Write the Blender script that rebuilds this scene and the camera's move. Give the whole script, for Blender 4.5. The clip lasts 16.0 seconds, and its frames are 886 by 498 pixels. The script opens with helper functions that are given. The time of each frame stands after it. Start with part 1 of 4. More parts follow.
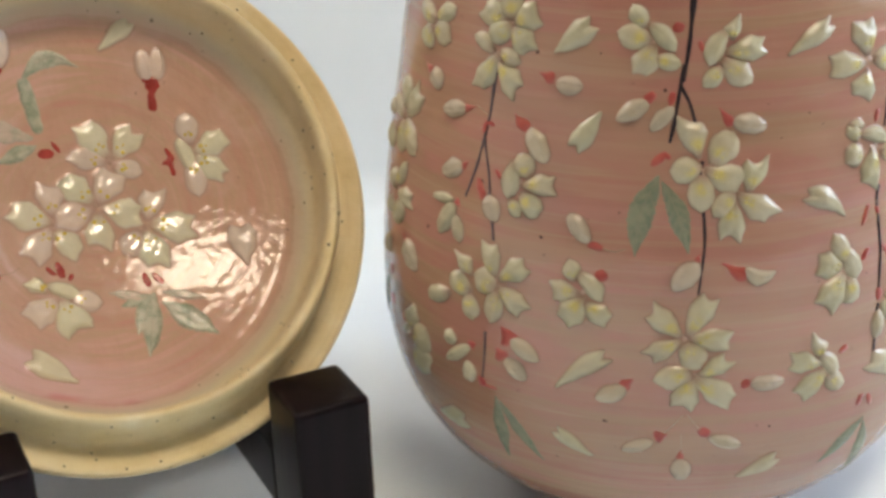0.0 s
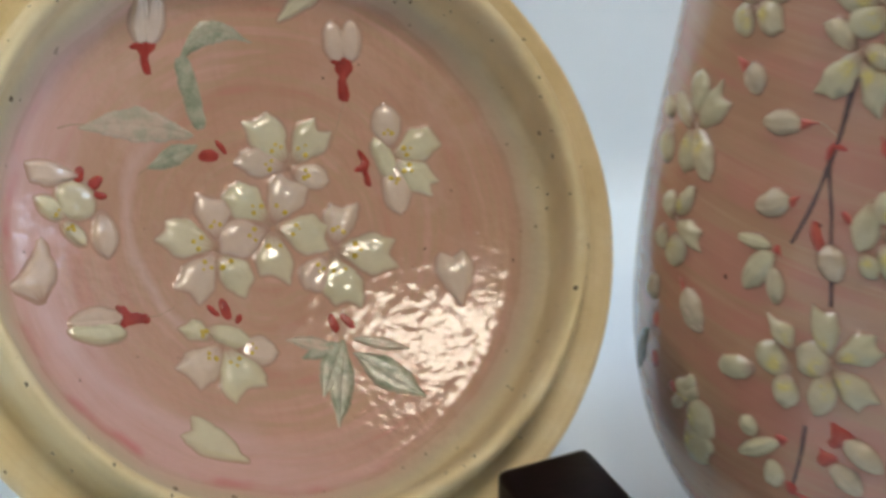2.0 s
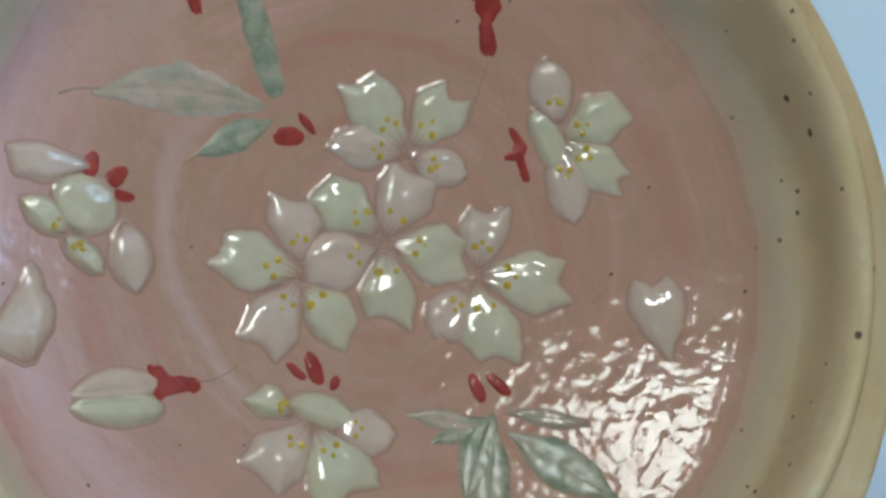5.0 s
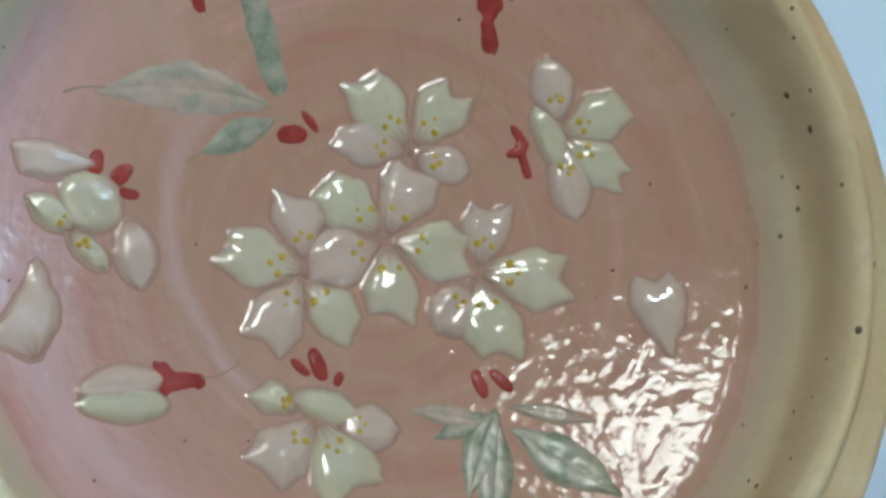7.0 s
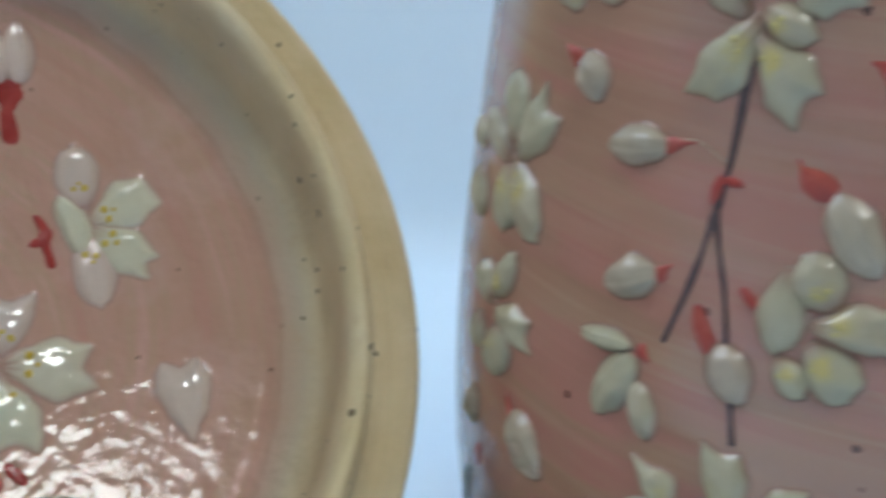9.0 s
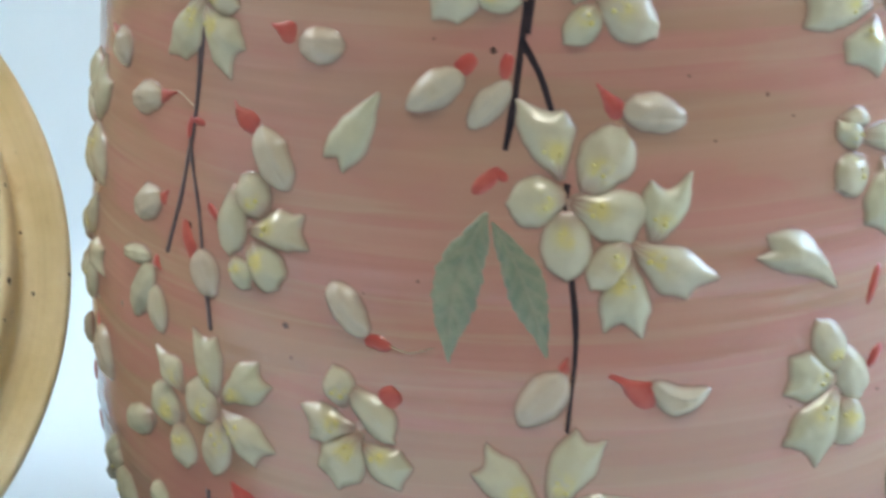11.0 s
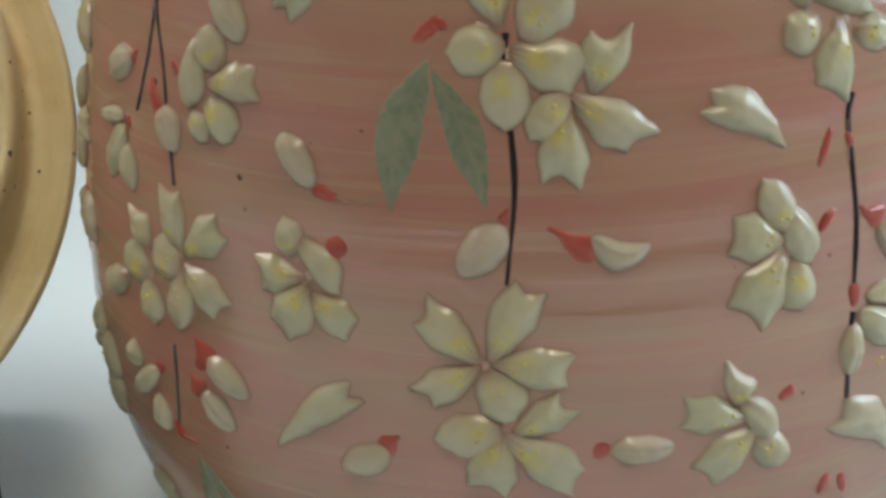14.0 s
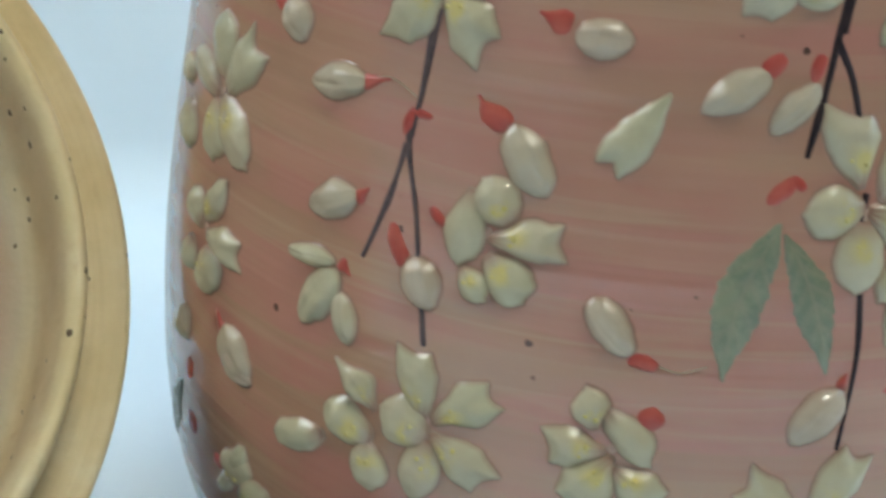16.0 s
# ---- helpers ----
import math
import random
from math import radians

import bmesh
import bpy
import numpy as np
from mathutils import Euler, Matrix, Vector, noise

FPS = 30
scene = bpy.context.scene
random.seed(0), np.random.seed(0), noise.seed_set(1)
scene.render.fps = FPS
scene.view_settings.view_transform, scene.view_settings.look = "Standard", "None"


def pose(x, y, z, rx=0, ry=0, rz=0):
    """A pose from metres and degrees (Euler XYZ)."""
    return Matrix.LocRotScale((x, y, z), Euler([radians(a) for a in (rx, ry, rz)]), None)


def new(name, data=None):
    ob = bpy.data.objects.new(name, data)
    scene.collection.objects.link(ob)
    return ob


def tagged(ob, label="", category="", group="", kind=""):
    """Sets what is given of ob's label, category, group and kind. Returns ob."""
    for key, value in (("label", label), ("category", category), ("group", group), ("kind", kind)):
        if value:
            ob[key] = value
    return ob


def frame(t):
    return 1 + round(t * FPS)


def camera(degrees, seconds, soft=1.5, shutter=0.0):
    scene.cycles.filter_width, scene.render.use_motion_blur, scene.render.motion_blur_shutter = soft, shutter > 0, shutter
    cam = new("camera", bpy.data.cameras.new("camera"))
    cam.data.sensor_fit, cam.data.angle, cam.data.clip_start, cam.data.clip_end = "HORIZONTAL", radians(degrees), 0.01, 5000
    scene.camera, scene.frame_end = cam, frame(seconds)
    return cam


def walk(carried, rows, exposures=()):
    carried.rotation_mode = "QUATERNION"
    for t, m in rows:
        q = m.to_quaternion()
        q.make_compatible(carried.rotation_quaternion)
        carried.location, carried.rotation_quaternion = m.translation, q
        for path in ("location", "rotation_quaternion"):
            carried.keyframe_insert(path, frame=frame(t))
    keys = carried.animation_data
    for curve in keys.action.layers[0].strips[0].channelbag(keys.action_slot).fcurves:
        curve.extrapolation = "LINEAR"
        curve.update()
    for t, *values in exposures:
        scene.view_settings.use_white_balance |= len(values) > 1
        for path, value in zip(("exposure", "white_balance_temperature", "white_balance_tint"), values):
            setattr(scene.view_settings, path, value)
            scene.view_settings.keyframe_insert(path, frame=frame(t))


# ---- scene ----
cam = camera(34.33, 16.0, soft=3.2, shutter=0.5)
walk(cam, [
    (0.0, pose(-0.0857, -0.4302, 0.2619, 66.58, 1.87, -2.77)),
    (0.5, pose(-0.0864, -0.4257, 0.2607, 66.61, 2.12, -1.74)),
    (1.0, pose(-0.1070, -0.4044, 0.2583, 66.00, 1.55, -1.77)),
    (1.5, pose(-0.1181, -0.3655, 0.2565, 64.68, 1.33, -0.60)),
    (2.0, pose(-0.1310, -0.3209, 0.2434, 64.26, 1.38, 0.67)),
    (2.5, pose(-0.1323, -0.2791, 0.2320, 63.77, 2.24, 3.36)),
    (3.0, pose(-0.1401, -0.2398, 0.2094, 64.13, 2.05, 4.44)),
    (3.5, pose(-0.1413, -0.2230, 0.1995, 64.67, 2.99, 5.63)),
    (4.0, pose(-0.1476, -0.2167, 0.1962, 65.13, 3.04, 4.47)),
    (6.5, pose(-0.1535, -0.2136, 0.1929, 65.16, 3.05, 3.26)),
    (7.0, pose(-0.1524, -0.2158, 0.1938, 65.14, 3.18, 3.50)),
    (7.5, pose(-0.1525, -0.2180, 0.1941, 65.96, 2.84, 2.08)),
    (8.0, pose(-0.1459, -0.2156, 0.1990, 65.66, 2.22, 0.07)),
    (8.5, pose(-0.1189, -0.2094, 0.1998, 65.46, 3.04, -0.66)),
    (9.0, pose(-0.0974, -0.2138, 0.1985, 66.49, 2.35, -2.66)),
    (9.5, pose(-0.0756, -0.2301, 0.1997, 67.94, 1.46, -3.60)),
    (10.0, pose(-0.0574, -0.2429, 0.2036, 67.91, 1.92, -3.90)),
    (10.2, pose(-0.0531, -0.2495, 0.2023, 68.71, 1.60, -4.55)),
    (12.3, pose(0.0108, -0.2891, 0.1883, 69.25, 3.16, 2.78)),
    (12.5, pose(0.0136, -0.2906, 0.1868, 68.95, 3.34, 3.41)),
    (13.0, pose(0.0115, -0.2884, 0.1790, 68.65, 3.18, 4.24)),
    (13.5, pose(0.0089, -0.2887, 0.1757, 68.95, 2.85, 4.23)),
    (14.0, pose(-0.0063, -0.2794, 0.1797, 68.08, 2.31, 1.82)),
    (14.5, pose(-0.0326, -0.2703, 0.1864, 66.68, 0.82, -1.68)),
    (15.0, pose(-0.0608, -0.2603, 0.1916, 66.22, -0.63, -6.52)),
    (15.5, pose(-0.0822, -0.2484, 0.1964, 65.78, -1.32, -10.34)),
    (16.0, pose(-0.1045, -0.2326, 0.2052, 64.02, -2.37, -14.68)),
], exposures=[(0.0, 0.18, 6520, 16), (1.5, 0.17, 6120, 12), (2.0, -0.09, 5920, 13), (2.5, -0.44, 5400, 12), (3.0, -0.54, 5390, 9), (3.5, -0.34, 5270, 7), (4.0, -0.23, 5150, 5), (6.5, -0.17, 4850, 3), (7.0, -0.09, 4950, 4), (7.5, -0.37, 5100, 8), (8.0, -0.64, 5000, 10), (8.5, -0.43, 4770, 8), (9.0, -0.12, 4900, 8), (9.5, 0.36, 4950, 7), (10.0, 0.55, 4950, 5), (12.5, -0.09, 6080, 9), (13.0, -0.15, 6070, 8), (14.0, -0.19, 6210, 8), (14.5, -0.22, 6230, 10), (15.0, -0.09, 5640, 3), (15.5, 0.13, 5660, 4), (16.0, 0.16, 5390, 3)])

# ---- world and lights ----
world = bpy.data.worlds.new("room_air")
scene.world = world
world.use_nodes = True
world.node_tree.nodes["Background"].inputs[0].default_value = (0.85, 0.93, 1.0, 1)
world.node_tree.nodes["Background"].inputs[1].default_value = 0.08


# ---- materials ----
def material(name, rough=0.5, metallic=0.0, coat=0.0):
    m = bpy.data.materials.new(name)
    m.use_nodes = True
    bsdf = m.node_tree.nodes["Principled BSDF"]
    bsdf.inputs["Roughness"].default_value = rough
    bsdf.inputs["Metallic"].default_value = metallic
    bsdf.inputs["Coat Weight"].default_value = coat
    bsdf.inputs["Coat Roughness"].default_value = 0.08
    return m, m.node_tree, bsdf


def node(tree, kind, **inputs):
    n = tree.nodes.new(kind)
    for key, value in inputs.items():
        n.inputs[key.replace("_", " ")].default_value = value
    return n


def coords(tree, scale=(1, 1, 1)):
    c = tree.nodes.new("ShaderNodeTexCoord")
    mp = tree.nodes.new("ShaderNodeMapping")
    mp.inputs["Scale"].default_value = scale
    tree.links.new(c.outputs["Object"], mp.inputs["Vector"])
    return mp.outputs["Vector"]


def noise_of(tree, vec, scale, detail=4.0, rough=0.55):
    n = node(tree, "ShaderNodeTexNoise", Scale=scale, Detail=detail, Roughness=rough)
    tree.links.new(vec, n.inputs["Vector"])
    return n.outputs["Fac"]


def ramp(tree, fac, *stops):
    r = tree.nodes.new("ShaderNodeValToRGB")
    e = r.color_ramp.elements
    while len(e) < len(stops):
        e.new(0.5)
    for k, (pos, col) in zip(e, stops):
        k.position, k.color = pos, (*col, 1)
    tree.links.new(fac, r.inputs["Fac"])
    return r.outputs["Color"]


def mix(tree, fac, a, b, kind="MIX"):
    m = tree.nodes.new("ShaderNodeMix")
    m.data_type, m.blend_type = "RGBA", kind
    pairs = ((m.inputs[0], fac), (m.inputs[6], a), (m.inputs[7], b))
    for sock, v in pairs:
        if isinstance(v, (int, float)):
            sock.default_value = v
        elif isinstance(v, tuple):
            sock.default_value = (*v, 1)
        else:
            tree.links.new(v, sock)
    return m.outputs[2]


def calc(tree, op, a, b=0.0):
    m = tree.nodes.new("ShaderNodeMath")
    m.operation = op
    for sock, v in zip(m.inputs, (a, b)):
        if isinstance(v, (int, float)):
            sock.default_value = v
        else:
            tree.links.new(v, sock)
    return m.outputs[0]


def bump(tree, bsdf, height, strength, distance, socket="Normal", also=None):
    b = node(tree, "ShaderNodeBump", Strength=strength, Distance=distance)
    tree.links.new(height, b.inputs["Height"])
    if also is not None:
        tree.links.new(also, b.inputs["Normal"])
    tree.links.new(b.outputs["Normal"], bsdf.inputs[socket])
    return b.outputs["Normal"]


def specks(tree, vec, scale, size, share):
    """Small iron specks: 1 inside a speck. Only a share of the cells holds one."""
    v = node(tree, "ShaderNodeTexVoronoi", Scale=scale)
    add = tree.nodes.new("ShaderNodeVectorMath")
    add.operation = "MULTIPLY_ADD"
    rough = node(tree, "ShaderNodeTexNoise", Scale=scale * 7, Detail=2.0)
    tree.links.new(vec, rough.inputs["Vector"])
    tree.links.new(rough.outputs["Color"], add.inputs[0])
    add.inputs[1].default_value = (0.12 / scale,) * 3
    tree.links.new(vec, add.inputs[2])
    tree.links.new(add.outputs[0], v.inputs["Vector"])
    spot = calc(tree, "LESS_THAN", v.outputs["Distance"], size)
    sep = tree.nodes.new("ShaderNodeSeparateColor")
    tree.links.new(v.outputs["Color"], sep.inputs["Color"])
    return calc(tree, "MULTIPLY", spot, calc(tree, "LESS_THAN", sep.outputs[0], share))


def spiral(tree, around, up, lean=0.35):
    """Coordinates that run round an upright pot: slow round it, fast up it, with the slant of a brush on a turning wheel."""
    c = tree.nodes.new("ShaderNodeTexCoord")
    sep = tree.nodes.new("ShaderNodeSeparateXYZ")
    tree.links.new(c.outputs["Object"], sep.inputs[0])
    z = calc(tree, "ADD", sep.outputs[2], calc(tree, "MULTIPLY", sep.outputs[0], lean * 0.1))
    out = tree.nodes.new("ShaderNodeCombineXYZ")
    tree.links.new(calc(tree, "MULTIPLY", sep.outputs[0], around), out.inputs[0])
    tree.links.new(calc(tree, "MULTIPLY", sep.outputs[1], around), out.inputs[1])
    tree.links.new(calc(tree, "MULTIPLY", z, up), out.inputs[2])
    return out.outputs[0]


def jar_glaze():
    m, tr, b = material("pink_brushed_glaze", 0.19)
    plain = coords(tr)
    broad = noise_of(tr, spiral(tr, 7, 75, 0.12), 1.0, 2, 0.4)
    band = noise_of(tr, spiral(tr, 5, 120, 0.1), 1.0, 3, 0.5)
    streak = noise_of(tr, spiral(tr, 12, 560, 0.1), 1.0, 4, 0.6)
    patch = noise_of(tr, plain, 13, 3, 0.5)
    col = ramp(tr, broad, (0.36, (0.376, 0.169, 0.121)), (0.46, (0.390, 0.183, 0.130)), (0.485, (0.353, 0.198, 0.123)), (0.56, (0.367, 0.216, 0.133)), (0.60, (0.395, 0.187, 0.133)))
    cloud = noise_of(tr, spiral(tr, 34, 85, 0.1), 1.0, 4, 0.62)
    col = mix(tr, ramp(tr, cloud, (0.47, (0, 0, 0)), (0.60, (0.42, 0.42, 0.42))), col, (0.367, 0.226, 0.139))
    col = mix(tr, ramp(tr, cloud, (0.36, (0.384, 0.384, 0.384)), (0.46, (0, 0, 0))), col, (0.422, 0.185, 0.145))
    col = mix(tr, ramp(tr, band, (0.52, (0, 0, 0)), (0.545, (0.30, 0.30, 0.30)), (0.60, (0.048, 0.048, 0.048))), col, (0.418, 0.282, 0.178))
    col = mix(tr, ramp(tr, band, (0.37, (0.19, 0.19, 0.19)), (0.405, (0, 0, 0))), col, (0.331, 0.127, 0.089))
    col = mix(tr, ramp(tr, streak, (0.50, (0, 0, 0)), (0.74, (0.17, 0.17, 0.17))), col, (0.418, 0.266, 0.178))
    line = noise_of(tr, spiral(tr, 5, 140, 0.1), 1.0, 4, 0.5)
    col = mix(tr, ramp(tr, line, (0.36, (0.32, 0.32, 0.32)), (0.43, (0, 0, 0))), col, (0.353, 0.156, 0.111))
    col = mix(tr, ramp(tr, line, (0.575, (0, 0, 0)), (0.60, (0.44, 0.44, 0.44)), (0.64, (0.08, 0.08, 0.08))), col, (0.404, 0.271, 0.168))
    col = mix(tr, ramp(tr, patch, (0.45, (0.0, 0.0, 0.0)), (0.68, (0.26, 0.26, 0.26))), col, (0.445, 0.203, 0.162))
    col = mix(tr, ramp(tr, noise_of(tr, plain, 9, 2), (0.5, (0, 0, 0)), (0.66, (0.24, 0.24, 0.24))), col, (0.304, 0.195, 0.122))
    col = mix(tr, specks(tr, plain, 130, 0.075, 0.13), col, (0.10, 0.055, 0.04))
    col = mix(tr, specks(tr, plain, 260, 0.09, 0.10), col, (0.19, 0.105, 0.07))
    tr.links.new(col, b.inputs["Base Color"])
    n1 = bump(tr, b, noise_of(tr, spiral(tr, 4, 150, 0.1), 1.0, 3), 0.34, 0.0018)
    bump(tr, b, noise_of(tr, plain, 190, 3), 0.10, 0.0006, also=n1)
    b.inputs["Specular IOR Level"].default_value = 0.95
    return m


def lid_glaze():
    """Pink brushed glaze in the well, buff bare clay on the rim and the flange; z of the lid runs out of the well."""
    m, tr, b = material("lid_glaze_and_clay", 0.2)
    plain = coords(tr)
    sep = tr.nodes.new("ShaderNodeSeparateXYZ")
    tr.links.new(plain, sep.inputs[0])
    rho = calc(tr, "SQRT", calc(tr, "ADD", calc(tr, "POWER", calc(tr, "ABSOLUTE", sep.outputs[0]), 2.0), calc(tr, "POWER", calc(tr, "ABSOLUTE", sep.outputs[1]), 2.0)))
    ang = calc(tr, "ARCTAN2", sep.outputs[1], sep.outputs[0])
    pol = tr.nodes.new("ShaderNodeCombineXYZ")
    tr.links.new(calc(tr, "MULTIPLY", rho, 130), pol.inputs[0])
    tr.links.new(calc(tr, "MULTIPLY", calc(tr, "ABSOLUTE", ang), 0.55), pol.inputs[1])
    ring = noise_of(tr, pol.outputs[0], 1.6, 4, 0.55)
    blot = noise_of(tr, plain, 22, 3, 0.5)
    pink = ramp(tr, ring, (0.32, (0.576, 0.297, 0.233)), (0.42, (0.546, 0.336, 0.237)), (0.50, (0.587, 0.348, 0.259)), (0.56, (0.541, 0.359, 0.242)), (0.64, (0.621, 0.370, 0.288)), (0.76, (0.667, 0.432, 0.352)))
    pink = mix(tr, ramp(tr, blot, (0.44, (0, 0, 0)), (0.66, (0.5, 0.5, 0.5))), pink, (0.497, 0.326, 0.220))
    fine = noise_of(tr, coords(tr, (900, 90, 90)), 1.0, 3, 0.6)
    pink = mix(tr, ramp(tr, fine, (0.5, (0, 0, 0)), (0.7, (0.14, 0.14, 0.14))), pink, (0.450, 0.232, 0.180))
    milk = noise_of(tr, plain, 48, 4, 0.6)
    pink = mix(tr, ramp(tr, milk, (0.50, (0, 0, 0)), (0.66, (0.45, 0.45, 0.45))), pink, (0.66, 0.435, 0.37))
    # a rose band was brushed round one side of the well: sharp on the inside, streaked along the brush
    way = calc(tr, "ADD", calc(tr, "MULTIPLY", sep.outputs[0], -24.0), calc(tr, "MULTIPLY", sep.outputs[1], -11.0))
    sweep = ramp(tr, noise_of(tr, pol.outputs[0], 2.6, 4, 0.6), (0.34, (0.45, 0.45, 0.45)), (0.52, (0.85, 0.85, 0.85)), (0.60, (0.6, 0.6, 0.6)), (0.72, (1, 1, 1)))
    bent = calc(tr, "ADD", rho, calc(tr, "MULTIPLY", calc(tr, "SUBTRACT", noise_of(tr, plain, 26, 3), 0.5), 0.012))
    inside = ramp(tr, calc(tr, "MULTIPLY", bent, 10.0), (0.30, (0.10, 0.10, 0.10)), (0.475, (0.22, 0.22, 0.22)), (0.505, (0.9, 0.9, 0.9)), (0.60, (1, 1, 1)))
    wash = calc(tr, "MULTIPLY", calc(tr, "MULTIPLY", calc(tr, "MINIMUM", calc(tr, "MAXIMUM", way, 0.0), 1.0), sweep), inside)
    pink = mix(tr, calc(tr, "MINIMUM", wash, 0.85), pink, (0.70, 0.45, 0.44))
    stroke = ramp(tr, calc(tr, "MULTIPLY", bent, 10.0), (0.595, (0, 0, 0)), (0.615, (0.8, 0.8, 0.8)), (0.635, (0, 0, 0)))
    torn = ramp(tr, noise_of(tr, plain, 55, 3, 0.6), (0.45, (0, 0, 0)), (0.6, (1, 1, 1)))
    pink = mix(tr, calc(tr, "MULTIPLY", calc(tr, "MULTIPLY", stroke, torn), calc(tr, "MINIMUM", calc(tr, "MAXIMUM", way, 0.0), 1.0)), pink, (0.62, 0.22, 0.22))
    # two thin milky streaks left by the brush, one half way out and one near the rim
    drift = calc(tr, "ADD", calc(tr, "ADD", rho, calc(tr, "MULTIPLY", sep.outputs[1], -0.12)), calc(tr, "MULTIPLY", calc(tr, "SUBTRACT", noise_of(tr, plain, 60, 3), 0.5), 0.006))
    milky = ramp(tr, calc(tr, "MULTIPLY", drift, 10.0), (0.302, (0, 0, 0)), (0.322, (0.55, 0.55, 0.55)), (0.345, (0, 0, 0)), (0.53, (0, 0, 0)), (0.57, (0.55, 0.55, 0.55)), (0.60, (0, 0, 0)))
    west = ramp(tr, calc(tr, "MULTIPLY", calc(tr, "ADD", calc(tr, "MULTIPLY", sep.outputs[0], -1.0), -0.012), 40.0), (0.0, (0, 0, 0)), (0.6, (1, 1, 1)))
    pink = mix(tr, calc(tr, "MULTIPLY", milky, west), pink, (0.70, 0.50, 0.50))
    wob = calc(tr, "ADD", rho, calc(tr, "MULTIPLY", calc(tr, "SUBTRACT", noise_of(tr, plain, 45, 3), 0.5), 0.004))
    edge = ramp(tr, calc(tr, "MULTIPLY", wob, 10.0), (0.610, (0, 0, 0)), (0.660, (1, 1, 1)))
    clay_n = noise_of(tr, plain, 60, 5, 0.6)
    clay = ramp(tr, clay_n, (0.35, (0.70, 0.565, 0.30)), (0.55, (0.77, 0.64, 0.375)), (0.7, (0.81, 0.71, 0.47)))
    turned = node(tr, "ShaderNodeTexNoise", Scale=1.0, Detail=3.0)
    wheel = tr.nodes.new("ShaderNodeCombineXYZ")
    tr.links.new(calc(tr, "MULTIPLY", rho, 620), wheel.inputs[0])
    tr.links.new(calc(tr, "MULTIPLY", calc(tr, "ABSOLUTE", ang), 1.2), wheel.inputs[1])
    tr.links.new(wheel.outputs[0], turned.inputs["Vector"])
    clay = mix(tr, ramp(tr, turned.outputs["Fac"], (0.36, (0.13, 0.13, 0.13)), (0.52, (0, 0, 0))), clay, (0.48, 0.36, 0.18))
    cream = mix(tr, ramp(tr, calc(tr, "MULTIPLY", wob, 10.0), (0.655, (0, 0, 0)), (0.69, (1, 1, 1))), (0.58, 0.50, 0.35), clay)
    col = mix(tr, edge, pink, cream)
    many = calc(tr, "MULTIPLY", specks(tr, plain, 300, 0.13, 0.30), edge)
    col = mix(tr, many, col, (0.16, 0.11, 0.06))
    col = mix(tr, specks(tr, plain, 210, 0.065, 0.20), col, (0.10, 0.07, 0.045))
    col = mix(tr, calc(tr, "MULTIPLY", specks(tr, plain, 150, 0.10, 0.22), edge), col, (0.13, 0.085, 0.045))
    rust = ramp(tr, noise_of(tr, plain, 75, 4, 0.65), (0.64, (0, 0, 0)), (0.74, (0.35, 0.35, 0.35)))
    col = mix(tr, calc(tr, "MULTIPLY", rust, edge), col, (0.50, 0.32, 0.13))
    tr.links.new(col, b.inputs["Base Color"])
    dry = ramp(tr, calc(tr, "MULTIPLY", wob, 10.0), (0.60, (0.07, 0.07, 0.07)), (0.63, (0.3, 0.3, 0.3)), (0.68, (0.5, 0.5, 0.5)))
    tr.links.new(dry, b.inputs["Roughness"])
    ripple = noise_of(tr, plain, 340, 2, 0.45)
    groove = ramp(tr, calc(tr, "MULTIPLY", rho, 10.0), (0.588, (1, 1, 1)), (0.598, (0, 0, 0)), (0.608, (1, 1, 1)))
    n0 = bump(tr, b, groove, 0.18, 0.0004)
    n1 = bump(tr, b, ripple, 0.44, 0.0006, also=n0)
    n2 = bump(tr, b, ring, 0.25, 0.0008, also=n1)
    worn = calc(tr, "MULTIPLY", noise_of(tr, plain, 110, 4, 0.6), edge)
    bump(tr, b, worn, 0.35, 0.0009, also=n2)
    b.inputs["Specular IOR Level"].default_value = 0.48
    return m


def slip(name, pale, tint, rough=0.07, edge=(0.47, 0.285, 0.215), patch=None):
    """Thick white slip under glaze; thin at the rim of a petal, where edge takes over: pink ground on the lid, darker
    on the jar.
    """
    m, tr, b = material(name, rough)
    plain = coords(tr)
    info = tr.nodes.new("ShaderNodeObjectInfo")
    n = noise_of(tr, plain, 260, 4, 0.6)
    base = mix(tr, ramp(tr, info.outputs["Random"], (0.25, (0, 0, 0)), (0.9, (1, 1, 1))), pale, tint)
    col = mix(tr, ramp(tr, n, (0.4, (0, 0, 0)), (0.75, (0.5, 0.5, 0.5))), base, tuple(min(1, c * 1.18) for c in pale))
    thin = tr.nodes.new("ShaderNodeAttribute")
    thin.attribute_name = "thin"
    if patch:
        col = mix(tr, ramp(tr, noise_of(tr, plain, 240, 4, 0.65), (0.42, (0, 0, 0)), (0.60, (0.85, 0.85, 0.85))), col, patch)
    gold = tr.nodes.new("ShaderNodeAttribute")
    gold.attribute_name = "gold"
    daub = calc(tr, "MULTIPLY", gold.outputs["Fac"], ramp(tr, noise_of(tr, plain, 330, 3, 0.6), (0.38, (0, 0, 0)), (0.55, (1, 1, 1))))
    col = mix(tr, daub, col, (0.52, 0.42, 0.11))
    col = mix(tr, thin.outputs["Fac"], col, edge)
    tr.links.new(col, b.inputs["Base Color"])
    n1 = bump(tr, b, noise_of(tr, plain, 190, 2), 0.30, 0.0009)
    bump(tr, b, noise_of(tr, plain, 420, 3), 0.14, 0.0005, also=n1)
    b.inputs["Specular IOR Level"].default_value = 0.65 if rough > 0.1 else 0.95
    return m


